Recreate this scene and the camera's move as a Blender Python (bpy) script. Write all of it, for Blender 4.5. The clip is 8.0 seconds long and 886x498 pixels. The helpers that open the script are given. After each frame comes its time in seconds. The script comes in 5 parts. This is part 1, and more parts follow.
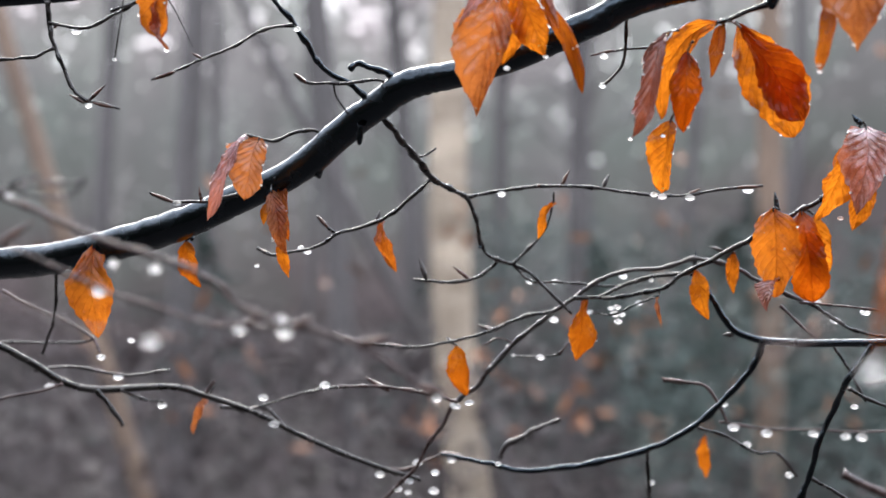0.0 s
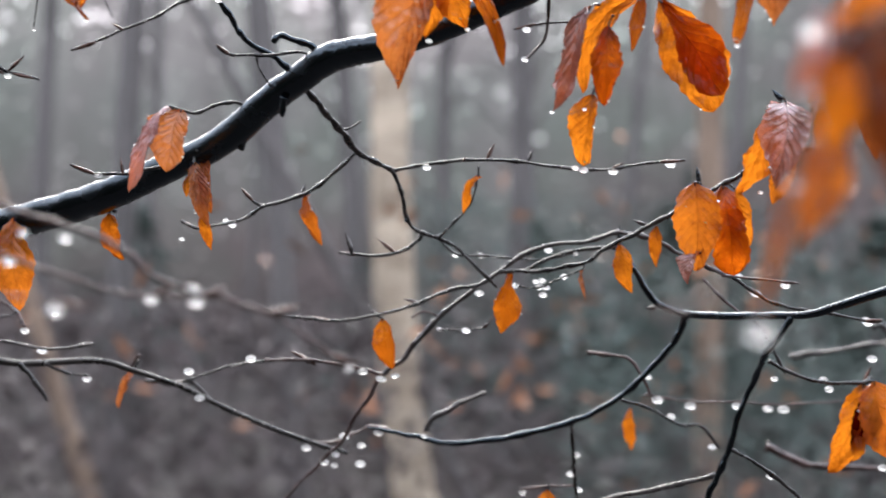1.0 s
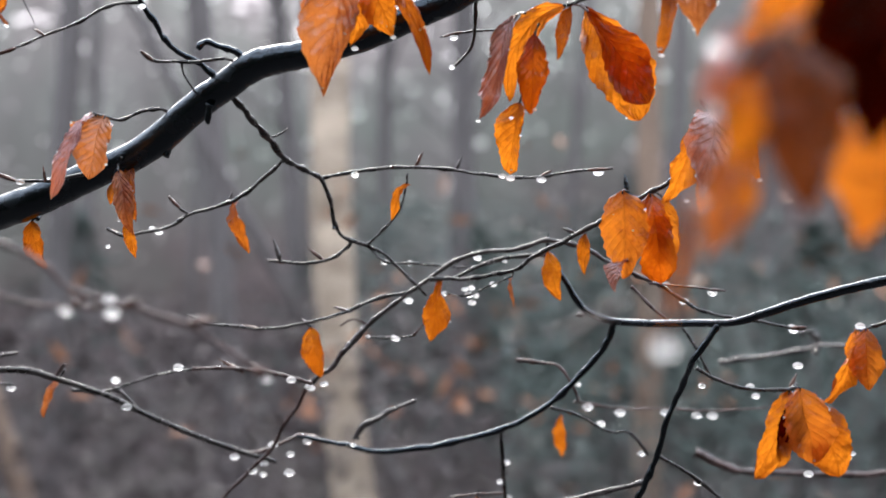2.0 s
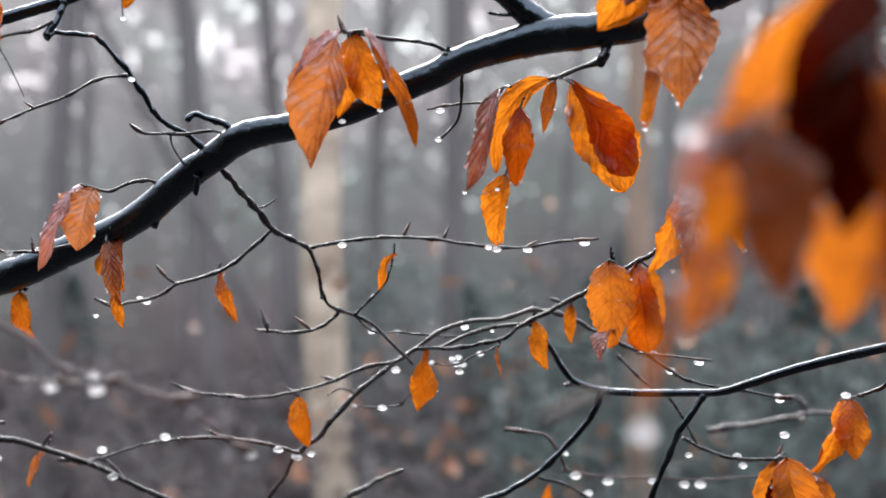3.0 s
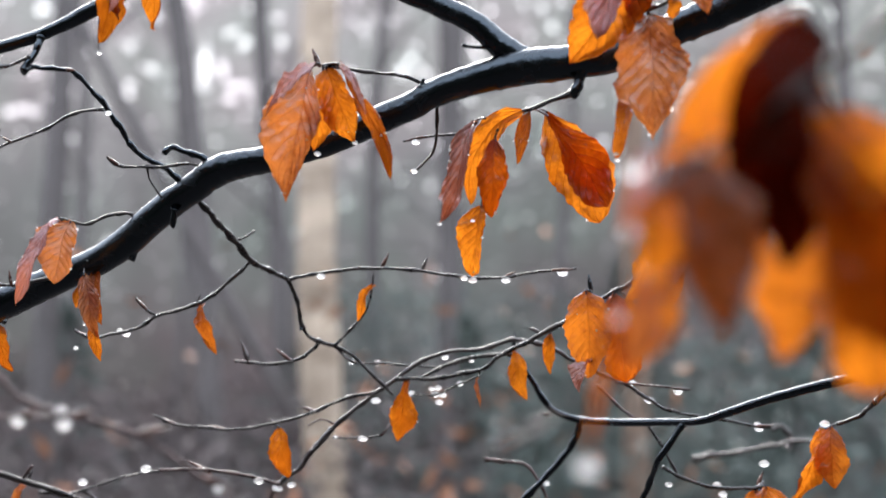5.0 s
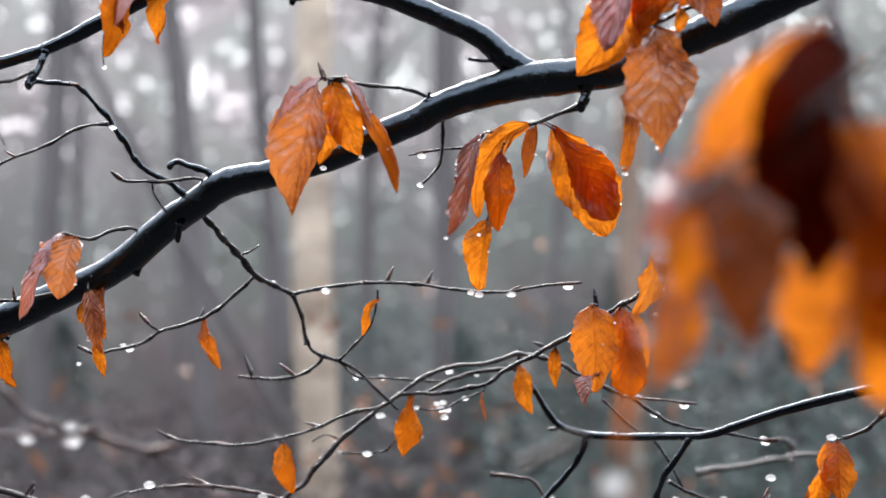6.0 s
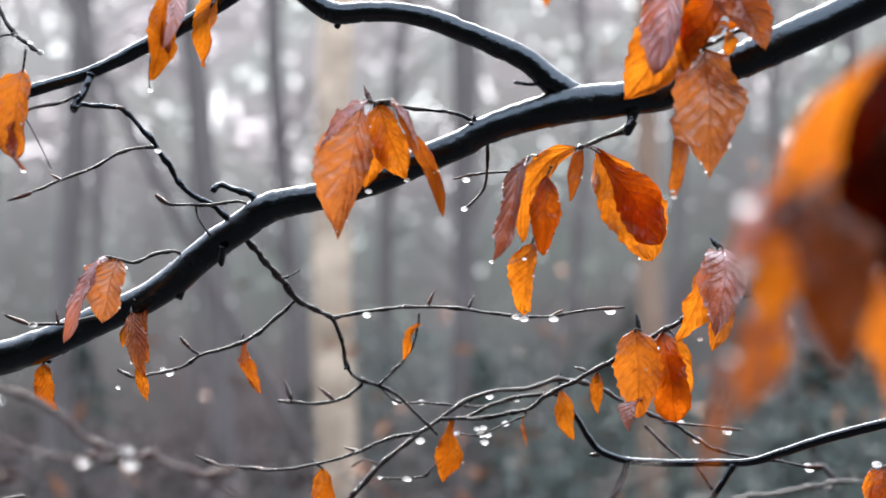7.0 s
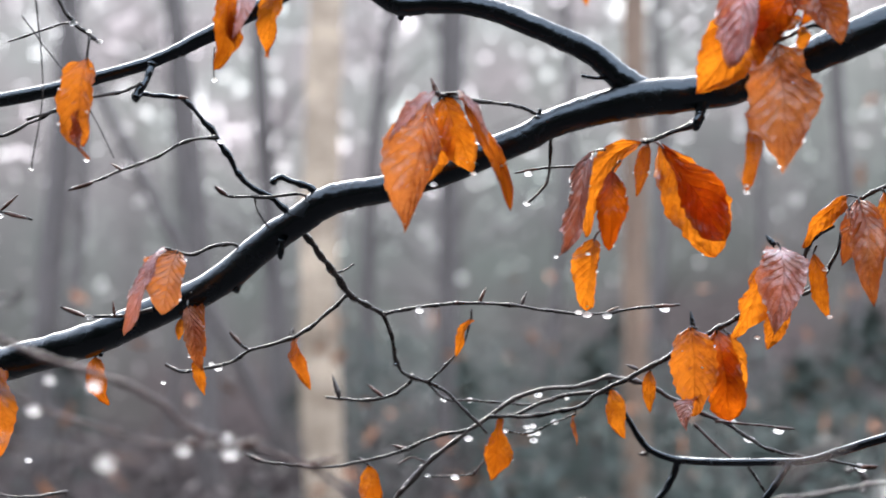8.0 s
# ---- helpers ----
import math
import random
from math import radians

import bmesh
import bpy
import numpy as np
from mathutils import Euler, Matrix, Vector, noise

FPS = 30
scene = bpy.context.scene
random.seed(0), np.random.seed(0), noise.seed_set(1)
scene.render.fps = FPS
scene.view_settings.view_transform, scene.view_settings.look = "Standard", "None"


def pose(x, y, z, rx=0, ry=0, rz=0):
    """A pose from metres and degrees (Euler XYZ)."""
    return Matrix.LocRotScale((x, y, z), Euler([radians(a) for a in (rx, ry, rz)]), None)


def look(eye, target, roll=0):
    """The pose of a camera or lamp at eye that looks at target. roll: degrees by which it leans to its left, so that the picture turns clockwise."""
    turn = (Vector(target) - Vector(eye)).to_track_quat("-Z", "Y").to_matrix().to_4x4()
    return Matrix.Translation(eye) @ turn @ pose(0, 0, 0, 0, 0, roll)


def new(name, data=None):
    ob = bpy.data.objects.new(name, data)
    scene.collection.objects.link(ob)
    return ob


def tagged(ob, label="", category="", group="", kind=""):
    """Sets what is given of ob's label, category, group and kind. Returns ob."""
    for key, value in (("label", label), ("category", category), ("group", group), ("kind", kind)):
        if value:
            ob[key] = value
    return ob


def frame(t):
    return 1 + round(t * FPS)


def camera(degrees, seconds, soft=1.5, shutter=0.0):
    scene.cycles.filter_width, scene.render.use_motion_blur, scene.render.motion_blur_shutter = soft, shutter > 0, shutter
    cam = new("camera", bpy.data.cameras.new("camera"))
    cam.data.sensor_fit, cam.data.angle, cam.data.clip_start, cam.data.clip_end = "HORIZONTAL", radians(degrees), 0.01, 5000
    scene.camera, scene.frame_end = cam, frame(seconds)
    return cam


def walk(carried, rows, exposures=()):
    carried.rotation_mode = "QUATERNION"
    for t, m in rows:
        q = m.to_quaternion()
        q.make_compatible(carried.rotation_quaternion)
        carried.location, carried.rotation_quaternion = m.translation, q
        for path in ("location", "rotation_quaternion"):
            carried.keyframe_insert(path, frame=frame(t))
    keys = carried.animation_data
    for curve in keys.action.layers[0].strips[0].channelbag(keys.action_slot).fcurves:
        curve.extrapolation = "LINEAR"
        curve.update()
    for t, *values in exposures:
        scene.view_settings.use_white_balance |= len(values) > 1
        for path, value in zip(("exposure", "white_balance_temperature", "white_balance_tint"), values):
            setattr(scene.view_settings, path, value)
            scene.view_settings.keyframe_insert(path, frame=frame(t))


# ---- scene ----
# The camera: a long lens focused on the beech branch, held by hand and drifting sideways.
cam = camera(34, 8.0, soft=1.5, shutter=0.4)
cam.data.dof.use_dof = True
cam.data.dof.focus_distance = 0.83
cam.data.dof.aperture_fstop = 5.6
cam.data.dof.aperture_blades = 0

PATH = [
    (0, (0.1037, 0.223, 1.6462), (-0.0927, 2.213, 1.6624), 1.2),
    (0.5, (0.1057, 0.221, 1.6471), (-0.058, 2.215, 1.6697), 1.3),
    (1, (0.1155, 0.222, 1.6433), (-0.0028, 2.218, 1.6314), 1.3),
    (1.5, (0.1215, 0.226, 1.6439), (0.0614, 2.225, 1.6184), 1.2),
    (3, (0.1261, 0.221, 1.6515), (0.0981, 2.219, 1.7309), 1.3),
    (3.5, (0.1293, 0.22, 1.6533), (0.1076, 2.218, 1.7492), 1.1),
    (4, (0.1333, 0.217, 1.653), (0.1159, 2.215, 1.7526), 1.2),
    (4.5, (0.1383, 0.219, 1.6526), (0.1274, 2.216, 1.7457), 0.8),
    (5, (0.1383, 0.218, 1.6536), (0.1123, 2.215, 1.771), 1.0),
    (5.2, (0.1373, 0.218, 1.6537), (0.1126, 2.214, 1.789), 1.0),
    (6.3, (0.1294, 0.222, 1.6543), (0.1118, 2.217, 1.791), 0.8),
    (6.5, (0.1274, 0.221, 1.6544), (0.1005, 2.216, 1.8009), 0.8),
    (7, (0.1162, 0.225, 1.6533), (0.0742, 2.217, 1.824), 1.0),
    (7.5, (0.0991, 0.227, 1.6516), (0.0766, 2.219, 1.8289), 1.4),
    (8, (0.0705, 0.232, 1.6458), (0.0574, 2.224, 1.8273), 1.4),
]
walk(cam, [(t, look(eye, target, roll)) for t, eye, target, roll in PATH], [(0, -0.15), (1.5, -0.15), (3, -0.13), (8, -0.09)])

# ---- light: a bright overcast sky over a wet wood ----
world = bpy.data.worlds.new("overcast_sky")
scene.world = world
world.use_nodes = True
wn, wl = world.node_tree.nodes, world.node_tree.links
sky = wn.new("ShaderNodeTexSky")
sky.sky_type = "NISHITA"
sky.sun_disc = False
sky.sun_elevation = radians(33)
sky.sun_rotation = radians(-12)
sky.air_density, sky.dust_density, sky.ozone_density = 1.0, 6.0, 1.0
grey = wn.new("ShaderNodeMix")
grey.data_type = "RGBA"
grey.inputs["Factor"].default_value = 0.75
grey.inputs["B"].default_value = (30.5, 32.5, 36.8, 1)
wl.new(sky.outputs[0], grey.inputs["A"])
wl.new(grey.outputs["Result"], wn["Background"].inputs["Color"])
wn["Background"].inputs["Strength"].default_value = 0.15

sun = new("sun", bpy.data.lights.new("sun", "SUN"))
sun.data.energy = 4.8
sun.data.angle = radians(38)
sun.data.color = (1.0, 0.96, 0.9)
sun.matrix_world = look((-1.9, 9.5, 7.6), (0.1, 0.5, 1.6))


# ---- materials ----
def material(name, rough=0.5, metallic=0.0):
    m = bpy.data.materials.new(name)
    m.use_nodes = True
    b = m.node_tree.nodes["Principled BSDF"]
    b.inputs["Roughness"].default_value = rough
    b.inputs["Metallic"].default_value = metallic
    return m, m.node_tree.nodes, m.node_tree.links, b


def mottled(name, low, high, rough, scale, stretch=(1, 1, 1), bump=0.3, bump_scale=None, depth=0.001, coat=0.0, spec=0.4):
    """Two-scale noise between two colours, with a fine relief."""
    m, n, l, b = material(name, rough)
    co = n.new("ShaderNodeTexCoord")
    mp = n.new("ShaderNodeMapping")
    mp.inputs["Scale"].default_value = stretch
    l.new(co.outputs["Object"], mp.inputs["Vector"])
    big, fine = n.new("ShaderNodeTexNoise"), n.new("ShaderNodeTexNoise")
    big.inputs["Scale"].default_value, big.inputs["Detail"].default_value = scale, 6
    fine.inputs["Scale"].default_value, fine.inputs["Detail"].default_value = bump_scale or scale * 7, 8
    l.new(mp.outputs[0], big.inputs["Vector"])
    l.new(mp.outputs[0], fine.inputs["Vector"])
    add = n.new("ShaderNodeMath")
    add.operation = "MULTIPLY_ADD"
    add.inputs[1].default_value = 0.45
    l.new(fine.outputs["Fac"], add.inputs[0])
    l.new(big.outputs["Fac"], add.inputs[2])
    ramp = n.new("ShaderNodeValToRGB")
    ramp.color_ramp.elements[0].position, ramp.color_ramp.elements[1].position = 0.5, 0.95
    ramp.color_ramp.elements[0].color, ramp.color_ramp.elements[1].color = (*low, 1), (*high, 1)
    l.new(add.outputs[0], ramp.inputs["Fac"])
    l.new(ramp.outputs["Color"], b.inputs["Base Color"])
    bp = n.new("ShaderNodeBump")
    bp.inputs["Strength"].default_value, bp.inputs["Distance"].default_value = bump, depth
    l.new(fine.outputs["Fac"], bp.inputs["Height"])
    l.new(bp.outputs["Normal"], b.inputs["Normal"])
    wet = n.new("ShaderNodeMapRange")
    wet.inputs["From Min"].default_value, wet.inputs["From Max"].default_value = 0.35, 0.65
    wet.inputs["To Min"].default_value, wet.inputs["To Max"].default_value = rough * 0.65, rough * 1.5
    l.new(big.outputs["Fac"], wet.inputs["Value"])
    l.new(wet.outputs["Result"], b.inputs["Roughness"])
    b.inputs["Coat Weight"].default_value = coat
    b.inputs["Specular IOR Level"].default_value = spec
    b.inputs["Coat Roughness"].default_value = 0.12
    return m


WET_BARK = mottled("wet_black_bark", (0.000408, 0.000408, 0.0004896), (0.00204, 0.001836, 0.001836), 0.2, 60, (1, 1, 1), 0.6, 420, 0.0005, 0.0, 0.75)
# Blue tint puts the sky's colour into the bark's sheen.
WET_BARK.node_tree.nodes["Principled BSDF"].inputs["Specular Tint"].default_value = (0.66, 0.83, 1.0, 1)
TWIG_BARK = mottled("wet_twig_bark", (0.0068, 0.00544, 0.0051), (0.0306, 0.0238, 0.02244), 0.25, 90, (1, 1, 1), 0.6, 600, 0.0002, 0.0, 0.6)
PALE_TWIG = mottled("pale_grey_twig_bark", (0.0272, 0.02244, 0.02176), (0.0952, 0.0816, 0.08024), 0.25, 90, (1, 1, 1), 0.4, 700, 0.0003, 0.3)
RED_TWIG = mottled("red_brown_twig_bark", (0.034, 0.01768, 0.01632), (0.102, 0.05576, 0.05032), 0.3, 90, (1, 1, 1), 0.4, 700, 0.0003, 0.3)
BUD_SCALE = mottled("bud_scales", (0.034, 0.01224, 0.00816), (0.136, 0.0578, 0.0408), 0.3, 200, (1, 1, 1), 0.5, 900, 0.0002, 0.3)
BIRCH = mottled("birch_bark", (0.1768, 0.1304, 0.0943), (0.5848, 0.4825, 0.3770), 0.6, 2.2, (1, 1, 3.0), 0.5, 14, 0.004)
GREY_TRUNK = mottled("grey_beech_bark", (0.0594, 0.0535, 0.0537), (0.1189, 0.1070, 0.1075), 0.6, 3, (1, 1, 0.5), 0.5, 18, 0.006)
TAN_TRUNK = mottled("tan_larch_bark", (0.1156, 0.0748, 0.0544), (0.272, 0.1972, 0.1496), 0.65, 3, (1, 1, 0.5), 0.5, 18, 0.006)
NEEDLES = mottled("spruce_needles", (0.0509, 0.0697, 0.0628), (0.0700, 0.0931, 0.0844), 0.6, 3)
LITTER = mottled("leaf_litter", (0.00952, 0.00748, 0.0068), (0.02312, 0.01768, 0.01632), 0.7, 2.5, (1, 1, 1), 0.8, 30, 0.02)
DULL_LEAF = mottled("dull_orange_leaves", (0.1768, 0.068, 0.0306), (0.34, 0.1496, 0.0748), 0.6, 6)
BRACKEN = mottled("dead_bracken", (0.0462, 0.0365, 0.0374), (0.0740, 0.0570, 0.0571), 0.7, 3)


# For the unseen wall added behind the camera; keeps skylight off the fronts.
REAR_BLOCKER = mottled("dark_rear_blocker", (0.00544, 0.00748, 0.00544), (0.0204, 0.02448, 0.01836), 0.9, 1.5)


def leaf_material(name, low, high, through_col, share, rough, pleats=0.35, coat=0.55):
    """A dead, wet, translucent beech leaf: veins from the mesh's uv (along, across), blotches from noise."""
    m, n, l, b = material(name, rough)
    co = n.new("ShaderNodeTexCoord")
    info = n.new("ShaderNodeObjectInfo")
    blot, fine = n.new("ShaderNodeTexNoise"), n.new("ShaderNodeTexNoise")
    blot.inputs["Scale"].default_value, blot.inputs["Detail"].default_value = 45, 4
    fine.inputs["Scale"].default_value, fine.inputs["Detail"].default_value = 420, 6
    l.new(co.outputs["Object"], blot.inputs["Vector"])
    l.new(co.outputs["Object"], fine.inputs["Vector"])
    crease = n.new("ShaderNodeTexNoise")
    crease.inputs["Scale"].default_value, crease.inputs["Detail"].default_value = 140, 3
    l.new(co.outputs["Object"], crease.inputs["Vector"])
    sep = n.new("ShaderNodeSeparateXYZ")
    l.new(co.outputs["UV"], sep.inputs[0])

    def calc(op, a, c=None, d=None):
        q = n.new("ShaderNodeMath")
        q.operation = op
        for i, v in enumerate((a, c, d)):
            if v is None:
                continue
            if isinstance(v, (int, float)):
                q.inputs[i].default_value = v
            else:
                l.new(v, q.inputs[i])
        return q.outputs[0]

    side = calc("ABSOLUTE", calc("MULTIPLY_ADD", sep.outputs["Y"], 2.0, -1.0))
    run = calc("SUBTRACT", calc("MULTIPLY_ADD", crease.outputs["Fac"], 0.02, calc("MULTIPLY_ADD", blot.outputs["Fac"], 0.03, sep.outputs["X"])), calc("MULTIPLY", side, 0.3))
    comb = calc("ABSOLUTE", calc("SINE", calc("MULTIPLY", run, math.pi * 9)))
    vein = calc("MAXIMUM", calc("MULTIPLY_ADD", comb, -3.6, 1.0), 0.0)
    rib = calc("MAXIMUM", calc("MULTIPLY_ADD", side, -16.0, 1.0), 0.0)
    lines = calc("MAXIMUM", calc("MULTIPLY", vein, 0.75), rib)
    mixed = calc("ADD", calc("MULTIPLY_ADD", fine.outputs["Fac"], 0.3, calc("MULTIPLY", blot.outputs["Fac"], 0.9)),
                 calc("MULTIPLY_ADD", info.outputs["Random"], 0.3, -0.25))
    ramp = n.new("ShaderNodeValToRGB")
    ramp.color_ramp.elements[0].position, ramp.color_ramp.elements[1].position = 0.42, 0.6
    ramp.color_ramp.elements[0].color, ramp.color_ramp.elements[1].color = (*low, 1), (*high, 1)
    l.new(mixed, ramp.inputs["Fac"])
    dark = n.new("ShaderNodeMix")
    dark.data_type, dark.blend_type = "RGBA", "MULTIPLY"
    dark.inputs["B"].default_value = (0.5, 0.38, 0.3, 1)
    l.new(calc("MULTIPLY", lines, 0.3), dark.inputs["Factor"])
    l.new(ramp.outputs["Color"], dark.inputs["A"])
    l.new(dark.outputs["Result"], b.inputs["Base Color"])
    b.inputs["Specular IOR Level"].default_value = max(0.0, 0.42 * coat - 0.04)
    b.inputs["Coat Roughness"].default_value = 0.12
    l.new(calc("MAXIMUM", calc("MULTIPLY_ADD", calc("ADD", crease.outputs["Fac"], blot.outputs["Fac"]), 3.0 * coat, -2.3 * coat), 0.1 * coat), b.inputs["Coat Weight"])
    bp = n.new("ShaderNodeBump")
    bp.inputs["Strength"].default_value, bp.inputs["Distance"].default_value = 0.7, 0.0014
    l.new(calc("ADD", calc("MULTIPLY_ADD", calc("MULTIPLY", comb, blot.outputs["Fac"]), 2 * pleats, calc("MULTIPLY", lines, -0.8)), calc("MULTIPLY_ADD", fine.outputs["Fac"], 0.2, calc("MULTIPLY", crease.outputs["Fac"], 0.8 + 1.6 * pleats))), bp.inputs["Height"])
    l.new(bp.outputs["Normal"], b.inputs["Normal"])
    tr = n.new("ShaderNodeBsdfTranslucent")
    tint = n.new("ShaderNodeMix")
    tint.data_type, tint.blend_type = "RGBA", "MULTIPLY"
    tint.inputs["Factor"].default_value = 0.7
    tint.inputs["A"].default_value = (*through_col, 1)
    soft = n.new("ShaderNodeValToRGB")
    soft.color_ramp.elements[0].position, soft.color_ramp.elements[1].position = 0.32, 0.62
    soft.color_ramp.elements[0].color, soft.color_ramp.elements[1].color = (0.4, 0.22, 0.15, 1), (1, 1, 1, 1)
    l.new(calc("SUBTRACT", mixed, calc("MULTIPLY", lines, 0.08)), soft.inputs["Fac"])
    l.new(soft.outputs["Color"], tint.inputs["B"])
    l.new(tint.outputs["Result"], tr.inputs["Color"])
    l.new(bp.outputs["Normal"], tr.inputs["Normal"])
    mix = n.new("ShaderNodeMixShader")
    mix.inputs["Fac"].default_value = share
    l.new(b.outputs[0], mix.inputs[1])
    l.new(tr.outputs[0], mix.inputs[2])
    l.new(mix.outputs[0], n["Material Output"].inputs["Surface"])
    return m


ORANGE = leaf_material("orange_beech_leaf", (0.1833, 0.0249, 0.0021), (0.4998, 0.1164, 0.0062), (0.8331, 0.2445, 0.0130), 0.59, 0.25)
AMBER = leaf_material("amber_beech_leaf", (0.1747, 0.0279, 0.0041), (0.4606, 0.1164, 0.0135), (0.7943, 0.2213, 0.0170), 0.55, 0.22, 0.35, 0.7)
RUSSET = leaf_material("russet_beech_leaf", (0.1919, 0.0505, 0.0231), (0.4576, 0.1826, 0.0921), (0.7381, 0.2136, 0.0368), 0.45, 0.2, 0.55, 1.0)
# Pale leaf underside, with the mauve sky sheen painted into its colour.
MAUVE_SHEEN = leaf_material("mauve_sheen_beech_leaf", (0.3120, 0.1350, 0.1087), (0.5980, 0.4050, 0.4350), (0.7, 0.2, 0.08), 0.3, 0.18, 0.7, 1.0)
BROWN = leaf_material("brown_beech_leaf", (0.0694, 0.0224, 0.0102), (0.1526, 0.0561, 0.0272), (0.4162, 0.0972, 0.0136), 0.35, 0.35, coat=0.35)
DEEP = leaf_material("deep_red_orange_beech_leaf", (0.1491, 0.0232, 0.0022), (0.3915, 0.0776, 0.0055), (0.8859, 0.1844, 0.0055), 0.52, 0.25)
# DEEP's colours halved, to dim the right-hand leaf of the close bunch.
DIMMED_DEEP = leaf_material("dimmed_deep_red_orange_beech_leaf", (0.0746, 0.0116, 0.0011), (0.1958, 0.0388, 0.0027), (0.4430, 0.0922, 0.0027), 0.52, 0.4, coat=0.2)
# Red-brown leaf darkened to near black: shade inside the bunches put in its colour.
SHADED_BROWN = leaf_material("shaded_red_brown_beech_leaf", (0.0068, 0.00136, 0.00068), (0.0272, 0.00408, 0.00136), (0.1496, 0.00952, 0.00068), 0.3, 0.5, coat=0.1)
WATER, _n, _l, _b = material("rain_water", 0.0)
_b.inputs["Base Color"].default_value = (1, 1, 1, 1)
_b.inputs["IOR"].default_value = 1.33
_b.inputs["Transmission Weight"].default_value = 1.0
# White translucent share added to clear water, imitating the drops' glare.
_glow, _both = _n.new("ShaderNodeBsdfTranslucent"), _n.new("ShaderNodeMixShader")
_glow.inputs["Color"].default_value = (1, 1, 1, 1)
_both.inputs["Fac"].default_value = 0.45
_l.new(_b.outputs[0], _both.inputs[1])
_l.new(_glow.outputs[0], _both.inputs[2])
_l.new(_both.outputs[0], _n["Material Output"].inputs["Surface"])


def backdrop_material():
    """Far misty wood painted as glow, haze included: dim brown low down, grey-green in the middle, pale above, with
    bright gaps of sky.
    """
    m = bpy.data.materials.new("painted_misty_distance")
    m.use_nodes = True
    n, l = m.node_tree.nodes, m.node_tree.links
    n.remove(n["Principled BSDF"])
    co = n.new("ShaderNodeTexCoord")
    sep = n.new("ShaderNodeSeparateXYZ")
    l.new(co.outputs["Object"], sep.inputs[0])
    big = n.new("ShaderNodeTexNoise")
    big.inputs["Scale"].default_value, big.inputs["Detail"].default_value = 0.45, 4
    l.new(co.outputs["Object"], big.inputs["Vector"])
    streak = n.new("ShaderNodeTexNoise")
    mp = n.new("ShaderNodeMapping")
    mp.inputs["Scale"].default_value = (1.6, 1.6, 0.12)
    l.new(co.outputs["Object"], mp.inputs["Vector"])
    streak.inputs["Scale"].default_value, streak.inputs["Detail"].default_value = 1.3, 3
    l.new(mp.outputs[0], streak.inputs["Vector"])

    def calc(op, a, c=None, d=None):
        q = n.new("ShaderNodeMath")
        q.operation = op
        for i, v in enumerate((a, c, d)):
            if v is None:
                continue
            if isinstance(v, (int, float)):
                q.inputs[i].default_value = v
            else:
                l.new(v, q.inputs[i])
        return q.outputs[0]

    # Haze is painted: the glow pales with height and dims to the right.
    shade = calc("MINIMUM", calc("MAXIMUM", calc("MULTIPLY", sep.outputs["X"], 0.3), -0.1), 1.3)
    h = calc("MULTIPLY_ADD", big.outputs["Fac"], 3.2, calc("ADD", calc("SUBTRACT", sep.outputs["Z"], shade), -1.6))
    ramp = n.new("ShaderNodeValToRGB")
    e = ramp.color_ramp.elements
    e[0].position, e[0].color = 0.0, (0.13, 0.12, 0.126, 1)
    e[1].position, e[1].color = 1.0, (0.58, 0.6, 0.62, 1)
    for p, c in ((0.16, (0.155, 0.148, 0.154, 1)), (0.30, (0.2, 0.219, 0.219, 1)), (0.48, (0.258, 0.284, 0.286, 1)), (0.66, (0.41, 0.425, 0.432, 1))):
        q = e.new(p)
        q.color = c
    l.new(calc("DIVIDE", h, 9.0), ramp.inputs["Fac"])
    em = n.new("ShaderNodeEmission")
    hue = n.new("ShaderNodeTexNoise")
    hue.inputs["Scale"].default_value, hue.inputs["Detail"].default_value = 0.7, 3
    l.new(co.outputs["Object"], hue.inputs["Vector"])
    tints = n.new("ShaderNodeValToRGB")
    tints.color_ramp.elements[0].position, tints.color_ramp.elements[0].color = 0.36, (0.985, 1.0, 0.995, 1)
    tints.color_ramp.elements[1].position, tints.color_ramp.elements[1].color = 0.62, (1.07, 0.965, 1.02, 1)
    l.new(hue.outputs["Fac"], tints.inputs["Fac"])
    mixed = n.new("ShaderNodeMix")
    mixed.data_type, mixed.blend_type = "RGBA", "MULTIPLY"
    mixed.inputs["Factor"].default_value = 1.0
    l.new(ramp.outputs["Color"], mixed.inputs["A"])
    l.new(tints.outputs["Color"], mixed.inputs["B"])
    l.new(mixed.outputs["Result"], em.inputs["Color"])
    # Painted spots of light: faint discs, and bright sky gaps crowded round one point.
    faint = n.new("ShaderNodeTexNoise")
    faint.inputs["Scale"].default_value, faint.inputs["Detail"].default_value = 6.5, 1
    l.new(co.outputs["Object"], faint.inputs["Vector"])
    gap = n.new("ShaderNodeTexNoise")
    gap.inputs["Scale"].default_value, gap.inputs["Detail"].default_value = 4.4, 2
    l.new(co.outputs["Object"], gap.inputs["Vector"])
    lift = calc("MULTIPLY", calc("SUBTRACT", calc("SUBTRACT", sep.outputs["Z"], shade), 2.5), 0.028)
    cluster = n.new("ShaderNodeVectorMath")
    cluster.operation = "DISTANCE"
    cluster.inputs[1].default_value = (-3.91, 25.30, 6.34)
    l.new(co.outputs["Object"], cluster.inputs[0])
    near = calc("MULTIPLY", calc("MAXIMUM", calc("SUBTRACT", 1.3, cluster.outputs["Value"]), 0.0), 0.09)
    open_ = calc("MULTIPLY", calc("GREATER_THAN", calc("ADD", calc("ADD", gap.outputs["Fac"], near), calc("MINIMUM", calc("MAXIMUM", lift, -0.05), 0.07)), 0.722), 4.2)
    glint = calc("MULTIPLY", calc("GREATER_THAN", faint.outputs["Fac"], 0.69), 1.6)
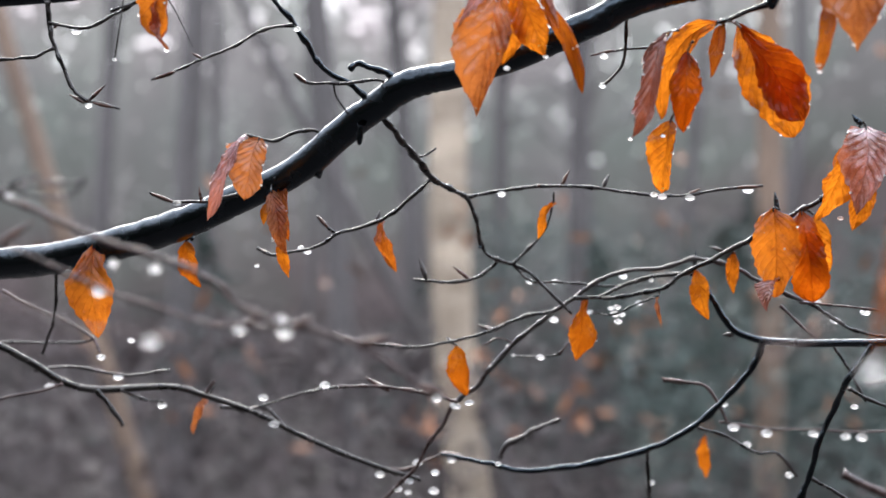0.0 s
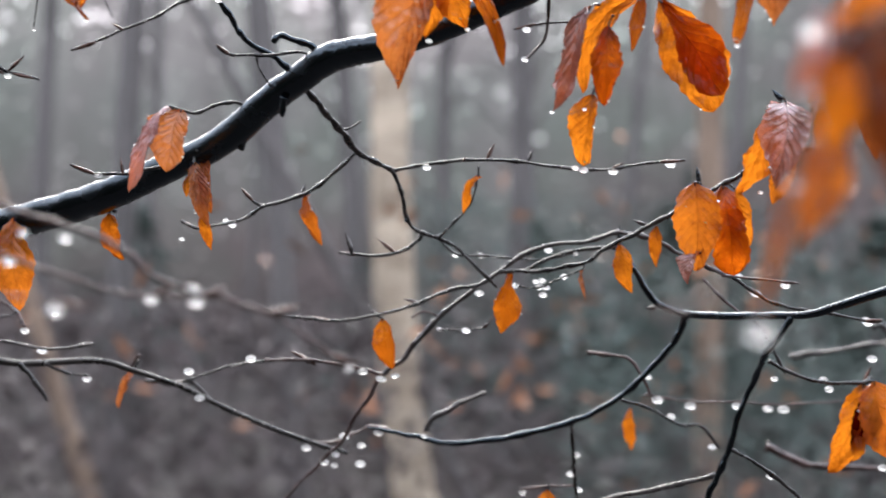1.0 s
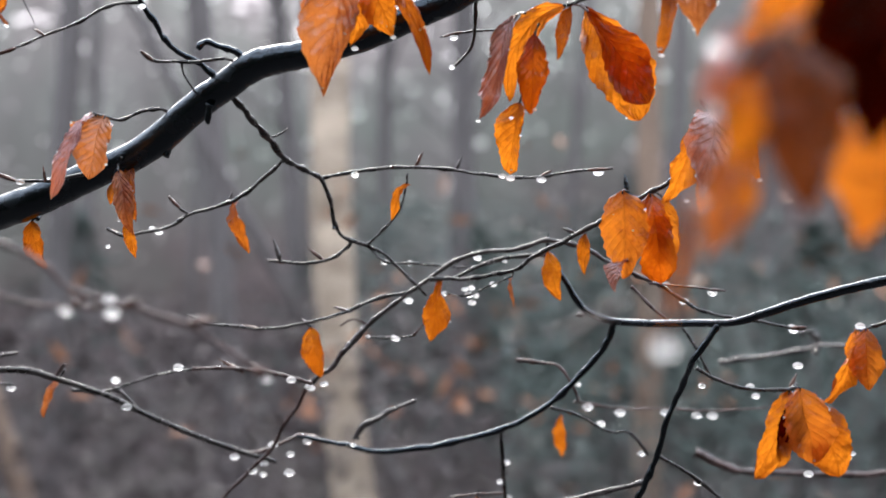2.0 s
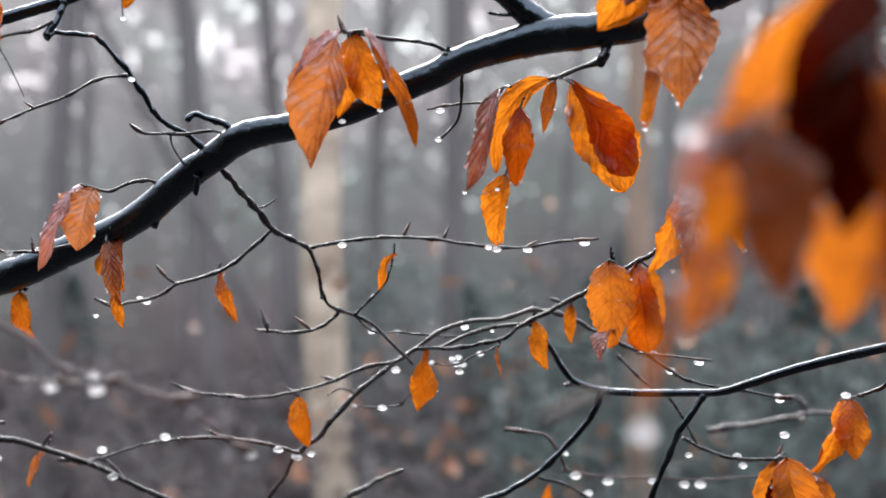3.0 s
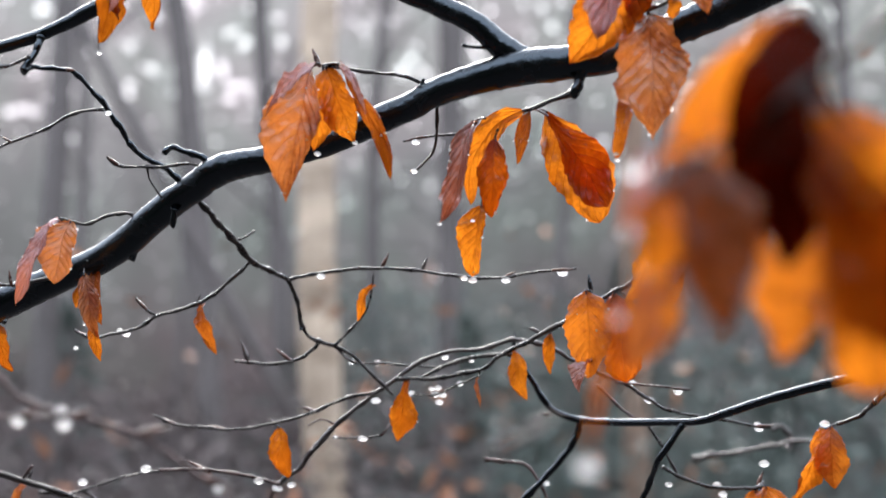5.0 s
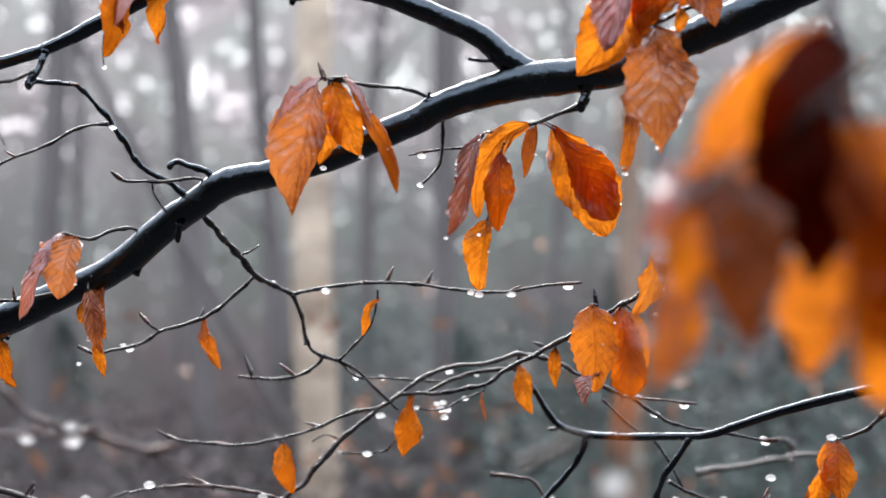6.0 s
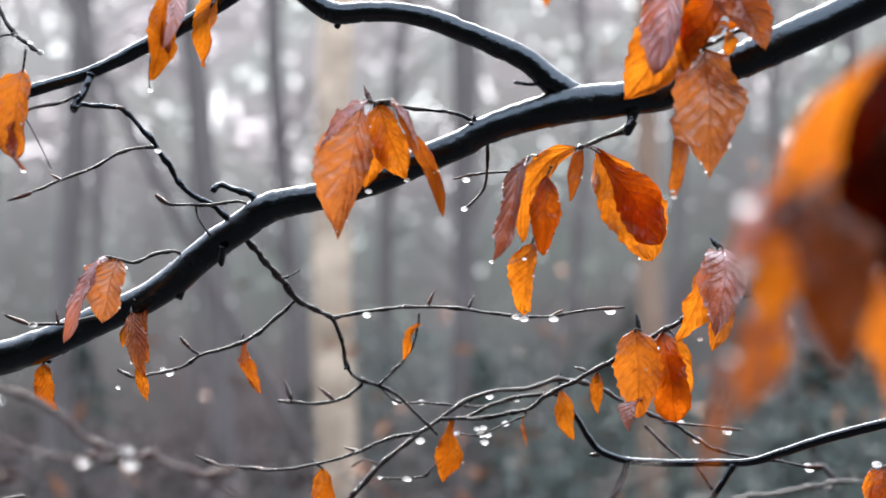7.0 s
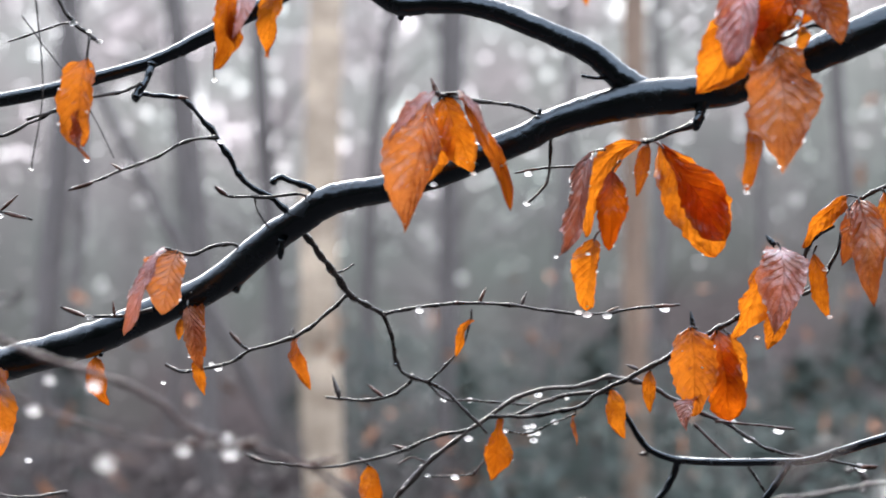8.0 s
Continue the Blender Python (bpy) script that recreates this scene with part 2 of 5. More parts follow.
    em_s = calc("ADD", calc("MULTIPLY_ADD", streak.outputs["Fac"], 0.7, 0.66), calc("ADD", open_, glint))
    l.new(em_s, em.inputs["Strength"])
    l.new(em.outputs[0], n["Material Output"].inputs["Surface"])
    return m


# ---- building helpers ----
def part(name, bm, mat, parent=None, label="", smooth=True):
    me = bpy.data.meshes.new(name)
    if smooth:
        for f in bm.faces:
            f.smooth = True
    bm.to_mesh(me)
    bm.free()
    me.materials.append(mat)
    ob = new(name, me)
    ob.parent = parent
    return tagged(ob, label)


def thing(name, label, category, group="", at=(0, 0, 0), kind=""):
    ob = new(name)
    ob.location = at
    ob.empty_display_size = 0.02
    return tagged(ob, label, category, group, kind)


def spline(pts, steps):
    """Smooth run through points (x, y, z, radius)."""
    p = [Vector(q) for q in pts]
    p = [p[0] * 2 - p[1], *p, p[-1] * 2 - p[-2]]
    out = []
    for i in range(1, len(p) - 2):
        a, b, c, d = p[i - 1:i + 3]
        for k in range(steps):
            t = k / steps
            out.append(0.5 * (2 * b + (c - a) * t + (2 * a - 5 * b + 4 * c - d) * t * t + (3 * b - a - 3 * c + d) * t ** 3))
    return out + [p[-2]]


def tube(bm, pts, sides=8, steps=4, rough=0.08, seed=0.0):
    """A tapered, slightly knotty rod along points (x, y, z, radius), closed at both ends."""
    run = spline(pts, steps)
    rings = []
    for i, q in enumerate(run):
        c = Vector(q[:3])
        ahead = Vector(run[min(i + 1, len(run) - 1)][:3]) - Vector(run[max(i - 1, 0)][:3])
        ahead.normalize()
        u = ahead.cross(Vector((0.13, 1, 0.21))).normalized()
        v = ahead.cross(u)
        r = max(q[3], 1e-4)
        ring = []
        for k in range(sides):
            a = 2 * math.pi * k / sides
            p = c / r + Vector((math.cos(a), math.sin(a), seed))
            w = r * (1 + rough * noise.noise(p * 0.45) + 0.45 * rough * noise.noise(p * 1.7))
            ring.append(bm.verts.new(c + w * (math.cos(a) * u + math.sin(a) * v)))
        rings.append(ring)
    for a, b in zip(rings, rings[1:]):
        for k in range(sides):
            bm.faces.new((a[k], a[(k + 1) % sides], b[(k + 1) % sides], b[k]))
    bm.faces.new(rings[0])
    bm.faces.new(rings[-1][::-1])
    bmesh.ops.recalc_face_normals(bm, faces=bm.faces)


def twig(parent, pts, mat=None, name="twig", sides=8, steps=5, rough=0.22, label=""):
    """A side shoot: slightly zigzag, with swollen nodes and leaf scars along it."""
    bm = bmesh.new()
    if name != "bough" and name != "fork":
        run, pts, far = spline(pts, 4), [], 0.0
        for i, q in enumerate(run):
            far += (Vector(q[:3]) - Vector(run[max(i - 1, 0)][:3])).length
            c = Vector(q[:3])
            if 0 < i < len(run) - 1:
                c += 0.55 * q[3] * noise.noise_vector(c * 160)
            node = max(0.0, math.cos(far * 2 * math.pi / 0.016)) ** 6
            pts.append((*c, q[3] * (0.88 + 0.4 * node + 0.25 * noise.noise(c * 230))))
        steps = 2
    tube(bm, pts, sides, steps, rough, pts[0][0] * 50)
    return part(name, bm, mat or TWIG_BARK, parent, label)


def bud(parent, base, tip, r, mat=None):
    """A slim, pointed bud with overlapping scales."""
    bm = bmesh.new()
    b, t = Vector(base), Vector(tip)
    d = t - b
    prof = ((0, 0.5), (0.12, 0.75), (0.3, 1.0), (0.34, 0.9), (0.55, 0.85), (0.6, 0.72), (0.82, 0.42), (1.0, 0.06))
    tube(bm, [(*(b + d * s), r * w) for s, w in prof], 7, 2, 0.15, b.x * 90)
    return part("bud", bm, mat or BUD_SCALE, parent)


def stub(parent, at, r, mat=None):
    """A knobbly scar left by a lost side shoot."""
    bm = bmesh.new()
    bmesh.ops.create_icosphere(bm, subdivisions=2, radius=r)
    for v in bm.verts:
        v.co *= 1 + 0.35 * noise.noise(v.co / r * 1.3 + Vector(at) * 40)
        v.co += Vector(at)
    return part("knot", bm, mat or WET_BARK, parent)


DROPS = {}


def drop(at, r=0.0017, flat=0.66, label="clear bright raindrop hanging from a beech twig", group="raindrops on the twigs"):
    """A raindrop that hangs from a twig or a leaf tip: at is its top."""
    if "mesh" not in DROPS:
        bm = bmesh.new()
        bmesh.ops.create_uvsphere(bm, u_segments=20, v_segments=14, radius=1)
        for v in bm.verts:
            if v.co.z > 0:
                v.co.x *= 1 - 0.28 * v.co.z ** 2
                v.co.y *= 1 - 0.28 * v.co.z ** 2
            v.co.z -= 0.85
        for f in bm.faces:
            f.smooth = True
        DROPS["mesh"] = bpy.data.meshes.new("raindrop")
        bm.to_mesh(DROPS["mesh"])
        bm.free()
        DROPS["mesh"].materials.append(WATER)
    ob = new("raindrop", DROPS["mesh"])
    ob.location, ob.scale = at, (r, r, r * flat)
    return tagged(ob, label, "raindrop", group)


LEAF_COUNT = [0]
OVAL = (0.5, 0.84, 0.99, 1.0, 0.84, 0.5, 0.22)


def outline(shares, s):
    """Half the blade's breadth at s of its length, eased between the shares given for seven steps along it."""
    at = (0.0, 0.1, 0.25, 0.4, 0.55, 0.7, 0.85, 0.95, 1.0)
    to = (0.06, *shares, 0.02)
    k = max(i for i in range(8) if s >= at[i])
    f = (s - at[k]) / (at[k + 1] - at[k])
    m0 = (to[k + 1] - to[max(k - 1, 0)]) / (at[k + 1] - at[max(k - 1, 0)]) * (at[k + 1] - at[k])
    m1 = (to[min(k + 2, 8)] - to[k]) / (at[min(k + 2, 8)] - at[k]) * (at[k + 1] - at[k])
    return max(0.01, to[k] * (1 + 2 * f) * (1 - f) ** 2 + m0 * f * (1 - f) ** 2 + to[k + 1] * f * f * (3 - 2 * f) + m1 * f * f * (f - 1))


def leaf(parent, base, tip, width, mat=None, roll=0, fold=18, curl=25, bow=0.1, twist=0, stalk=None, arch=0.0, beads=0, pleat=0.013, shoulder=0.05, left=OVAL, right=OVAL, label=""):
    """A beech leaf: pointed oval, pleated along its side veins, with a wavy toothed rim; folded, curled, bowed and twisted."""
    LEAF_COUNT[0] += 1
    seed = LEAF_COUNT[0] * 7.31
    b, t = Vector(base), Vector(tip)
    along = t - b
    size = along.length
    along.normalize()
    normal = Vector((0, -1, 0.05))
    normal = (normal - along * normal.dot(along)).normalized()
    normal = Matrix.Rotation(radians(roll), 3, along) @ normal
    across = along.cross(normal).normalized()
    bm = bmesh.new()
    uv = bm.loops.layers.uv.new("uv")
    rows, cols = 72, 20
    grid, where = [], {}
    hook = noise.noise(Vector((seed, 1.7, 0.3)))
    for i in range(rows + 1):
        s = i / rows
        halves = [0.5 * width * outline(q, s) * (1 + 0.1 * noise.noise(Vector((s * 5, seed, 0)))) for q in (right, left)]
        line = []
        for j in range(cols + 1):
            v = 2 * j / cols - 1
            a = abs(v)
            edge = 0.035 * a ** 6 * math.sin(2 * math.pi * 9 * (s - 0.3 * a) + 1.2) + 0.09 * a ** 4 * noise.noise(Vector((s * 6, seed, 2 * math.copysign(1, v))))
            edge += 0.045 * a ** 8 * noise.noise(Vector((s * 34, seed, 4 * math.copysign(1, v))))
            half = halves[v > 0]
            lobe = half * (1 + edge)
            bend_a = radians(fold) * a + radians(curl) * a * a * (0.9 + 1.0 * noise.noise(Vector((s * 2.5, math.copysign(1.5, v), seed))))
            x = lobe * v * math.cos(0.55 * bend_a)
            z = lobe * a * math.sin(0.8 * bend_a)
            ridge = abs(math.sin(math.pi * 9 * (s - 0.3 * a)))
            z += pleat * size * a ** 0.7 * (ridge - 0.6) * math.sin(math.pi * s) ** 0.5 * (1 + 1.1 * noise.noise(Vector((s * 3, v * 2, seed + 15))))
            z += 0.075 * size * noise.noise(Vector((s * 3.6, v * 1.4, seed + 3))) * (0.2 + a)
            z += 0.04 * size * noise.noise(Vector((s * 8, v * 3.5, seed + 9))) * (0.25 + a)
            z += 0.013 * size * noise.noise(Vector((s * 19, v * 7, seed + 21)))
            z += 0.03 * size * a ** 3 * math.sin(2 * math.pi * (2.5 + hook) * s + seed + 2 * v)
            z -= 0.012 * size * (1 - min(1, a * 5))
            # the shoulders fall back from the stalk, and the rim rolls under
            z += shoulder * size * (1 - (1 - min(1, s / 0.34)) ** 2) * (1 - s * s)
            z -= 0.045 * size * a ** 5 * (1 - s) * (1 + 1.2 * noise.noise(Vector((s * 12, seed, 6 * v))))
            z += bow * size * 4 * s * (1 - s) + hook * 0.05 * size * max(0, s - 0.8) * 5 * a
            ang = radians(twist + 14 * hook) * (s - 0.3)
            x, z = x * math.cos(ang) - z * math.sin(ang), x * math.sin(ang) + z * math.cos(ang)
            x += arch * size * 4 * s * (1 - s)
            x += 0.05 * size * noise.noise(Vector((s * 1.8, seed, 5))) * math.sin(math.pi * s)
            vert = bm.verts.new(b + along * (s * size) + across * x + normal * z)
            where[vert] = (s, 0.5 + 0.5 * v)
            line.append(vert)
        grid.append(line)
    for p, q in zip(grid, grid[1:]):
        for j in range(cols):
            f = bm.faces.new((p[j], p[j + 1], q[j + 1], q[j]))
            for loop in f.loops:
                loop[uv].uv = where[loop.vert]
    rims = [[v.co.copy() for v in line] for line in grid]
    blade = part("leaf", bm, mat or ORANGE, parent, label)
    rng = random.Random(int(seed * 10))
    for k in range(beads):
        i, j = rng.randint(6, rows - 3), rng.choice((0, 0, cols, cols, rng.randint(1, cols - 1)))
        drop(rims[i][j] + normal * 0.0004, rng.uniform(0.0004, 0.0009), 0.9, "tiny clear water bead on a wet beech leaf", "beads of water on the leaves")
    top = Vector(stalk) if stalk else b - along * 0.006 + Vector((0, 0, 0.003))
    bm = bmesh.new()
    mid = (b + top) / 2 + Vector((0, 0, 0.03 * (b - top).length))
    tube(bm, [(*top, 0.0008), (*mid, 0.0007), (*b, 0.0007), (*(b + along * size * 0.05 + normal * bow * size * 0.15), 0.0005)], 6, 3)
    part("stalk", bm, TWIG_BARK, blade)
    return blade


# ---- ground, far wood ----
def ground():
    bm = bmesh.new()
    n, size = 60, 400.0
    xs = [math.copysign(abs(u) ** 3, u) * size for u in (2 * i / n - 1 for i in range(n + 1))]
    grid = [[bm.verts.new((x, y + 6, 0.25 * noise.noise(Vector((x * 0.3, y * 0.3, 0))) - 0.1 + 0.03 * noise.noise(Vector((x * 2, y * 2, 3))))) for x in xs] for y in xs]
    for a, b in zip(grid, grid[1:]):
        for i in range(n):
            bm.faces.new((a[i], a[i + 1], b[i + 1], b[i]))
    tagged(part("ground", bm, LITTER), "brown woodland floor of wet leaf litter", "ground", kind="structure")


def backdrop():
    """The misty wood ahead, painted on a glowing sheet, and an unseen dark wall added behind the camera to block
    skylight.
    """
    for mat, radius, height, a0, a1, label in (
            (backdrop_material(), 26.0, 9.5, -95, 95, "glowing backdrop painted as a pale grey-green misty wood"),
            (REAR_BLOCKER, 6.0, 6.0, 86, 274, "unseen dark wall added behind the camera to block skylight")):
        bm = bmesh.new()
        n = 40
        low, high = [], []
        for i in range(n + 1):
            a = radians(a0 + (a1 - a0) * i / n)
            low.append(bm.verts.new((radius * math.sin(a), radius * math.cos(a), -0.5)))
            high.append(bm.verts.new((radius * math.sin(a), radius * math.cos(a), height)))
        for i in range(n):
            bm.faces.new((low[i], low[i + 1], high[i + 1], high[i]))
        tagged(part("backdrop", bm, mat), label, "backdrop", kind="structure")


def tree(name, x, y, r, lean, mat, label, category, bend=0.0, height=11.0, limbs=5, seed=1, foot=0.0, low=4.4):
    """A trunk with a few bare limbs; lean is the drift in x for each metre of height."""
    rng = random.Random(seed)
    t = thing(name, label, category, at=(x, y, -0.15))
    bm = bmesh.new()
    pts = []
    for k in range(19):
        h = height * k / 18
        pts.append((lean * (h - 1.6) + bend * math.sin(h * 0.9 + seed) + foot * max(0.0, 2.4 - h) ** 2, 0.1 * math.sin(h * 0.7 + seed), h, r * (1.3 if k == 0 else 1.0 - 0.55 * k / 18)))
    tube(bm, pts, 14, 5, 0.12, seed)
    part("trunk", bm, mat, t)
    for k in range(limbs):
        h = rng.uniform(low, height * 0.9)
        a = rng.uniform(0, 2 * math.pi)
        ln = rng.uniform(0.8, 2.0)
        q = Vector((lean * (h - 1.6) + bend * math.sin(h * 0.9 + seed), 0, h))
        d = Vector((math.cos(a), math.sin(a), 0.5))
        bm = bmesh.new()
        tube(bm, [(*(q + d * ln * s + Vector((0, 0, 0.15 * math.sin(s * 5)))), r * 0.28 * (1.1 - s)) for s in (0, 0.3, 0.6, 1.0)], 7, 4, 0.1)
        part("limb", bm, mat, t)
    return t


def spruce(x, y, height, spread, seed):
    """A young spruce: a thin trunk and tiers of drooping sprays of needles."""
    rng = random.Random(seed)
    t = thing("spruce_tree", "dull green young spruce tree in the mist", "tree", "young spruces", (x, y, -0.15))
    bm = bmesh.new()
    tube(bm, [(0, 0, 0, 0.06), (0.02, 0, height * 0.5, 0.035), (0, 0, height, 0.01)], 8, 4)
    part("trunk", bm, GREY_TRUNK, t)
    verts, faces = [], []
    for k in range(int(520 * height / 4)):
        s = rng.random() ** 0.8
        h = 0.25 + (height - 0.25) * s
        a = rng.uniform(0, 6.283)
        reach = 1.5 * spread * (1.02 - s) * rng.uniform(0.15, 1.0)
        c = Vector((math.cos(a) * reach, math.sin(a) * reach, h - 0.25 * reach + rng.uniform(-0.1, 0.1)))
        out = Vector((math.cos(a), math.sin(a), -0.35 + rng.uniform(-0.3, 0.3))).normalized()
        side = out.cross(Vector((rng.uniform(-0.4, 0.4), rng.uniform(-0.4, 0.4), 1))).normalized()
        ln, w = rng.uniform(0.10, 0.26), rng.uniform(0.02, 0.05)
        i = len(verts)
        verts += [c - out * ln * 0.5, c + side * w, c + out * ln * 0.5, c - side * w, c + Vector((0, 0, -w))]
        faces += [(i, i + 1, i + 4), (i + 1, i + 2, i + 4), (i + 2, i + 3, i + 4), (i + 3, i, i + 4)]
    me = bpy.data.meshes.new("crown")
    me.from_pydata(verts, [], faces)
    me.materials.append(NEEDLES)
    ob = new("crown", me)
    ob.parent = t
    return t


def scrub(name, label, category, mat, boxes, count, size, seed):
    """Loose fallen-fern fronds or dead leaves, too many to count."""
    rng = random.Random(seed)
    verts, faces = [], []
    for k in range(count):
        x0, x1, y0, y1, z0, z1 = boxes[k % len(boxes)]
        c = Vector((rng.uniform(x0, x1), rng.uniform(y0, y1), z0 + (z1 - z0) * rng.random() ** 1.6))
        d = Vector((rng.gauss(0, 1), rng.gauss(0, 1), rng.gauss(0, 0.7))).normalized()
        e = d.cross(Vector((rng.gauss(0, 1), rng.gauss(0, 1), rng.gauss(0, 1)))).normalized()
        s = size * rng.uniform(0.5, 1.4)
        i = len(verts)
        verts += [c - d * s, c + e * s * 0.3, c + d * s, c - e * s * 0.3]
        faces += [(i, i + 1, i + 2), (i, i + 2, i + 3)]
    me = bpy.data.meshes.new(name)
    me.from_pydata(verts, [], faces)
    me.materials.append(mat)
    return tagged(new(name, me), label, category, kind="stuff")


ground()
backdrop()

tree("birch_tree", -0.599, 7.9, 0.117, -0.02, BIRCH, "pale cream birch trunk standing in the wood", "tree", 0.015, 11, 3, 3, foot=0.03)
tree("beech_tree", -2.470, 9.5, 0.090, -0.02, GREY_TRUNK, "grey misty beech trunk", "tree", 0.04, 12, 5, 4)
tree("beech_tree", -1.391, 9.0, 0.082, -0.14, GREY_TRUNK, "slanting grey misty beech trunk", "tree", 0.05, 12, 6, 5)
tree("beech_tree", 0.013, 10.5, 0.080, 0.0, GREY_TRUNK, "grey misty beech trunk", "tree", 0.03, 12, 5, 6)
tree("larch_tree", 1.219, 9.2, 0.087, -0.01, TAN_TRUNK, "tan-brown larch trunk in the mist", "tree", 0.02, 12, 4, 7)
tree("larch_tree", -2.243, 6.8, 0.051, -0.3, TAN_TRUNK, "slanting tan-brown larch trunk", "tree", 0.02, 10, 3, 8)
tree("beech_sapling", -0.864, 8.0, 0.045, -0.571, GREY_TRUNK, "thin leaning grey beech sapling", "tree", 0.03, 4.5, 4, 9, low=2.2)
for i in range(12):
    rng = random.Random(40 + i)
    a = -0.32 + 0.065 * i
    d = rng.uniform(13, 20)
    tree("beech_tree", 0.12 + d * math.tan(a), d, rng.uniform(0.05, 0.11), rng.uniform(-0.05, 0.05), GREY_TRUNK, "far grey trunk in the mist", "tree", 0.08, 13, 16, 60 + i, low=1.6)
for i, (x, y, h, s) in enumerate(((1.1, 10.5, 2.05, 0.94), (2.3, 9.5, 1.97, 0.85), (3.2, 11, 2.38, 1.10), (0.2, 12, 1.89, 0.94), (1.6, 13.5, 2.46, 1.19), (-1.2, 13, 1.80, 0.94), (-3.2, 12.5, 1.97, 1.02), (3.9, 14, 2.54, 1.27))):
    spruce(x, y, h, s, 10 + i)
scrub("undergrowth", "dead brown bracken and brambles on the woodland floor", "undergrowth", BRACKEN, ((-5, 0.4, 6, 16, -0.1, 1.2), (-5, 0.2, 5.5, 13, -0.1, 1.3), (0.2, 5.5, 7, 16, -0.1, 0.6)), 38000, 0.042, 5)
scrub("evergreen_scrub", "dull green young evergreens low on the woodland floor", "undergrowth", NEEDLES, ((0.3, 5.5, 6.5, 14, -0.1, 1.6), (-1.0, 3.0, 10, 15, 0.2, 2.0)), 34000, 0.038, 9)
scrub("hanging_leaves", "dull orange dead leaves scattered on far saplings", "leaves", DULL_LEAF, ((-2.0, 2.0, 4.5, 8.5, 0.7, 2.2), (-0.6, 0.5, 5.0, 7.0, 1.0, 1.9), (0.2, 2.6, 4.5, 8, 0.8, 1.6), (0.5, 2.4, 5, 8, 1.5, 2.9)), 190, 0.055, 6)


# ---- the beech branches, their leaves and the rain on them ----

beech = thing("beech_branch", "wet black beech branch with orange dead leaves", "branch")
twig(beech, [(-0.3287, 1.1225, 1.6329, 0.01013), (-0.2521, 1.1063, 1.6396, 0.00997), (-0.2124, 1.0907, 1.6450, 0.01016), (-0.1710, 1.0750, 1.6542, 0.01000), (-0.1311, 1.0608, 1.6660, 0.00953), (-0.0975, 1.0536, 1.6809, 0.00881), (-0.0643, 1.0465, 1.6958, 0.00875), (-0.0321, 1.0395, 1.7220, 0.00869), (-0.0158, 1.0343, 1.7327, 0.00833), (0.0004, 1.0290, 1.7433, 0.00859), (0.0166, 1.0238, 1.7472, 0.00793), (0.0326, 1.0189, 1.7497, 0.00758), (0.0636, 1.0147, 1.7590, 0.00750), (0.0894, 1.0105, 1.7699, 0.00778), (0.1096, 1.0064, 1.7784, 0.00781), (0.1246, 1.0022, 1.7859, 0.00796), (0.1486, 0.9980, 1.7934, 0.00882), (0.1694, 0.9938, 1.7980, 0.00997), (0.1931, 0.9897, 1.8002, 0.00932), (0.2193, 0.9847, 1.8043, 0.00927), (0.2509, 0.9791, 1.8175, 0.00891), (0.2704, 0.9736, 1.8257, 0.00973), (0.2983, 0.9680, 1.8382, 0.00966), (0.3843, 0.9625, 1.8792, 0.00930)], WET_BARK, name="bough", sides=24, steps=10, rough=0.085)
twig(beech, [(0.1722, 0.9957, 1.8014, 0.00729), (0.1585, 0.9967, 1.8099, 0.00700), (0.1431, 0.9978, 1.8228, 0.00641), (0.1231, 0.9988, 1.8325, 0.00612), (0.1077, 0.9999, 1.8389, 0.00613), (0.0922, 1.0009, 1.8451, 0.00583), (0.0737, 1.0020, 1.8490, 0.00554), (0.0551, 1.0030, 1.8495, 0.00555), (0.0396, 1.0041, 1.8488, 0.00586), (0.0270, 1.0051, 1.8548, 0.00526), (0.0110, 1.0062, 1.8674, 0.00496), (-0.0244, 1.0072, 1.8940, 0.00466)], WET_BARK, name="fork", sides=24, steps=10, rough=0.085)
twig(beech, [(-0.0004, 1.0320, 1.7462, 0.00251), (-0.0100, 1.0310, 1.7513, 0.00219), (-0.0179, 1.0300, 1.7538, 0.00188), (-0.0273, 1.0290, 1.7560, 0.00188), (-0.0308, 1.0280, 1.7520, 0.00156)], WET_BARK, name="spur")
twig(beech, [(-0.0067, 1.0320, 1.7448, 0.00094), (-0.0159, 1.0290, 1.7468, 0.00094), (-0.0311, 1.0260, 1.7448, 0.00093), (-0.0542, 1.0230, 1.7445, 0.00093), (-0.0607, 1.0200, 1.7490, 0.00093)])
bud(beech, (-0.0536, 1.0200, 1.7442), (-0.0610, 1.0200, 1.7497), 0.00124)
twig(beech, [(-0.0393, 1.0280, 1.7445, 0.00069), (-0.0381, 1.0280, 1.7376, 0.00066), (-0.0308, 1.0280, 1.7273, 0.00062)])
twig(beech, [(-0.0488, 1.0450, 1.7041, 0.00478), (-0.0498, 1.0450, 1.6970, 0.00383), (-0.0509, 1.0450, 1.6928, 0.00255)], WET_BARK, name="knot")
twig(beech, [(-0.0234, 1.0300, 1.7213, 0.00251), (-0.0244, 1.0300, 1.7143, 0.00219), (-0.0252, 1.0300, 1.7111, 0.00125)], WET_BARK, name="knot")
twig(beech, [(0.2011, 0.9850, 1.7964, 0.00355), (0.1994, 0.9850, 1.7885, 0.00325), (0.1977, 0.9850, 1.7830, 0.00296), (0.1971, 0.9850, 1.7809, 0.00148)], WET_BARK, name="knot")
twig(beech, [(0.0404, 1.0100, 1.8498, 0.00305), (0.0394, 1.0100, 1.8441, 0.00214), (0.0385, 1.0100, 1.8419, 0.00122)], WET_BARK, name="knot")
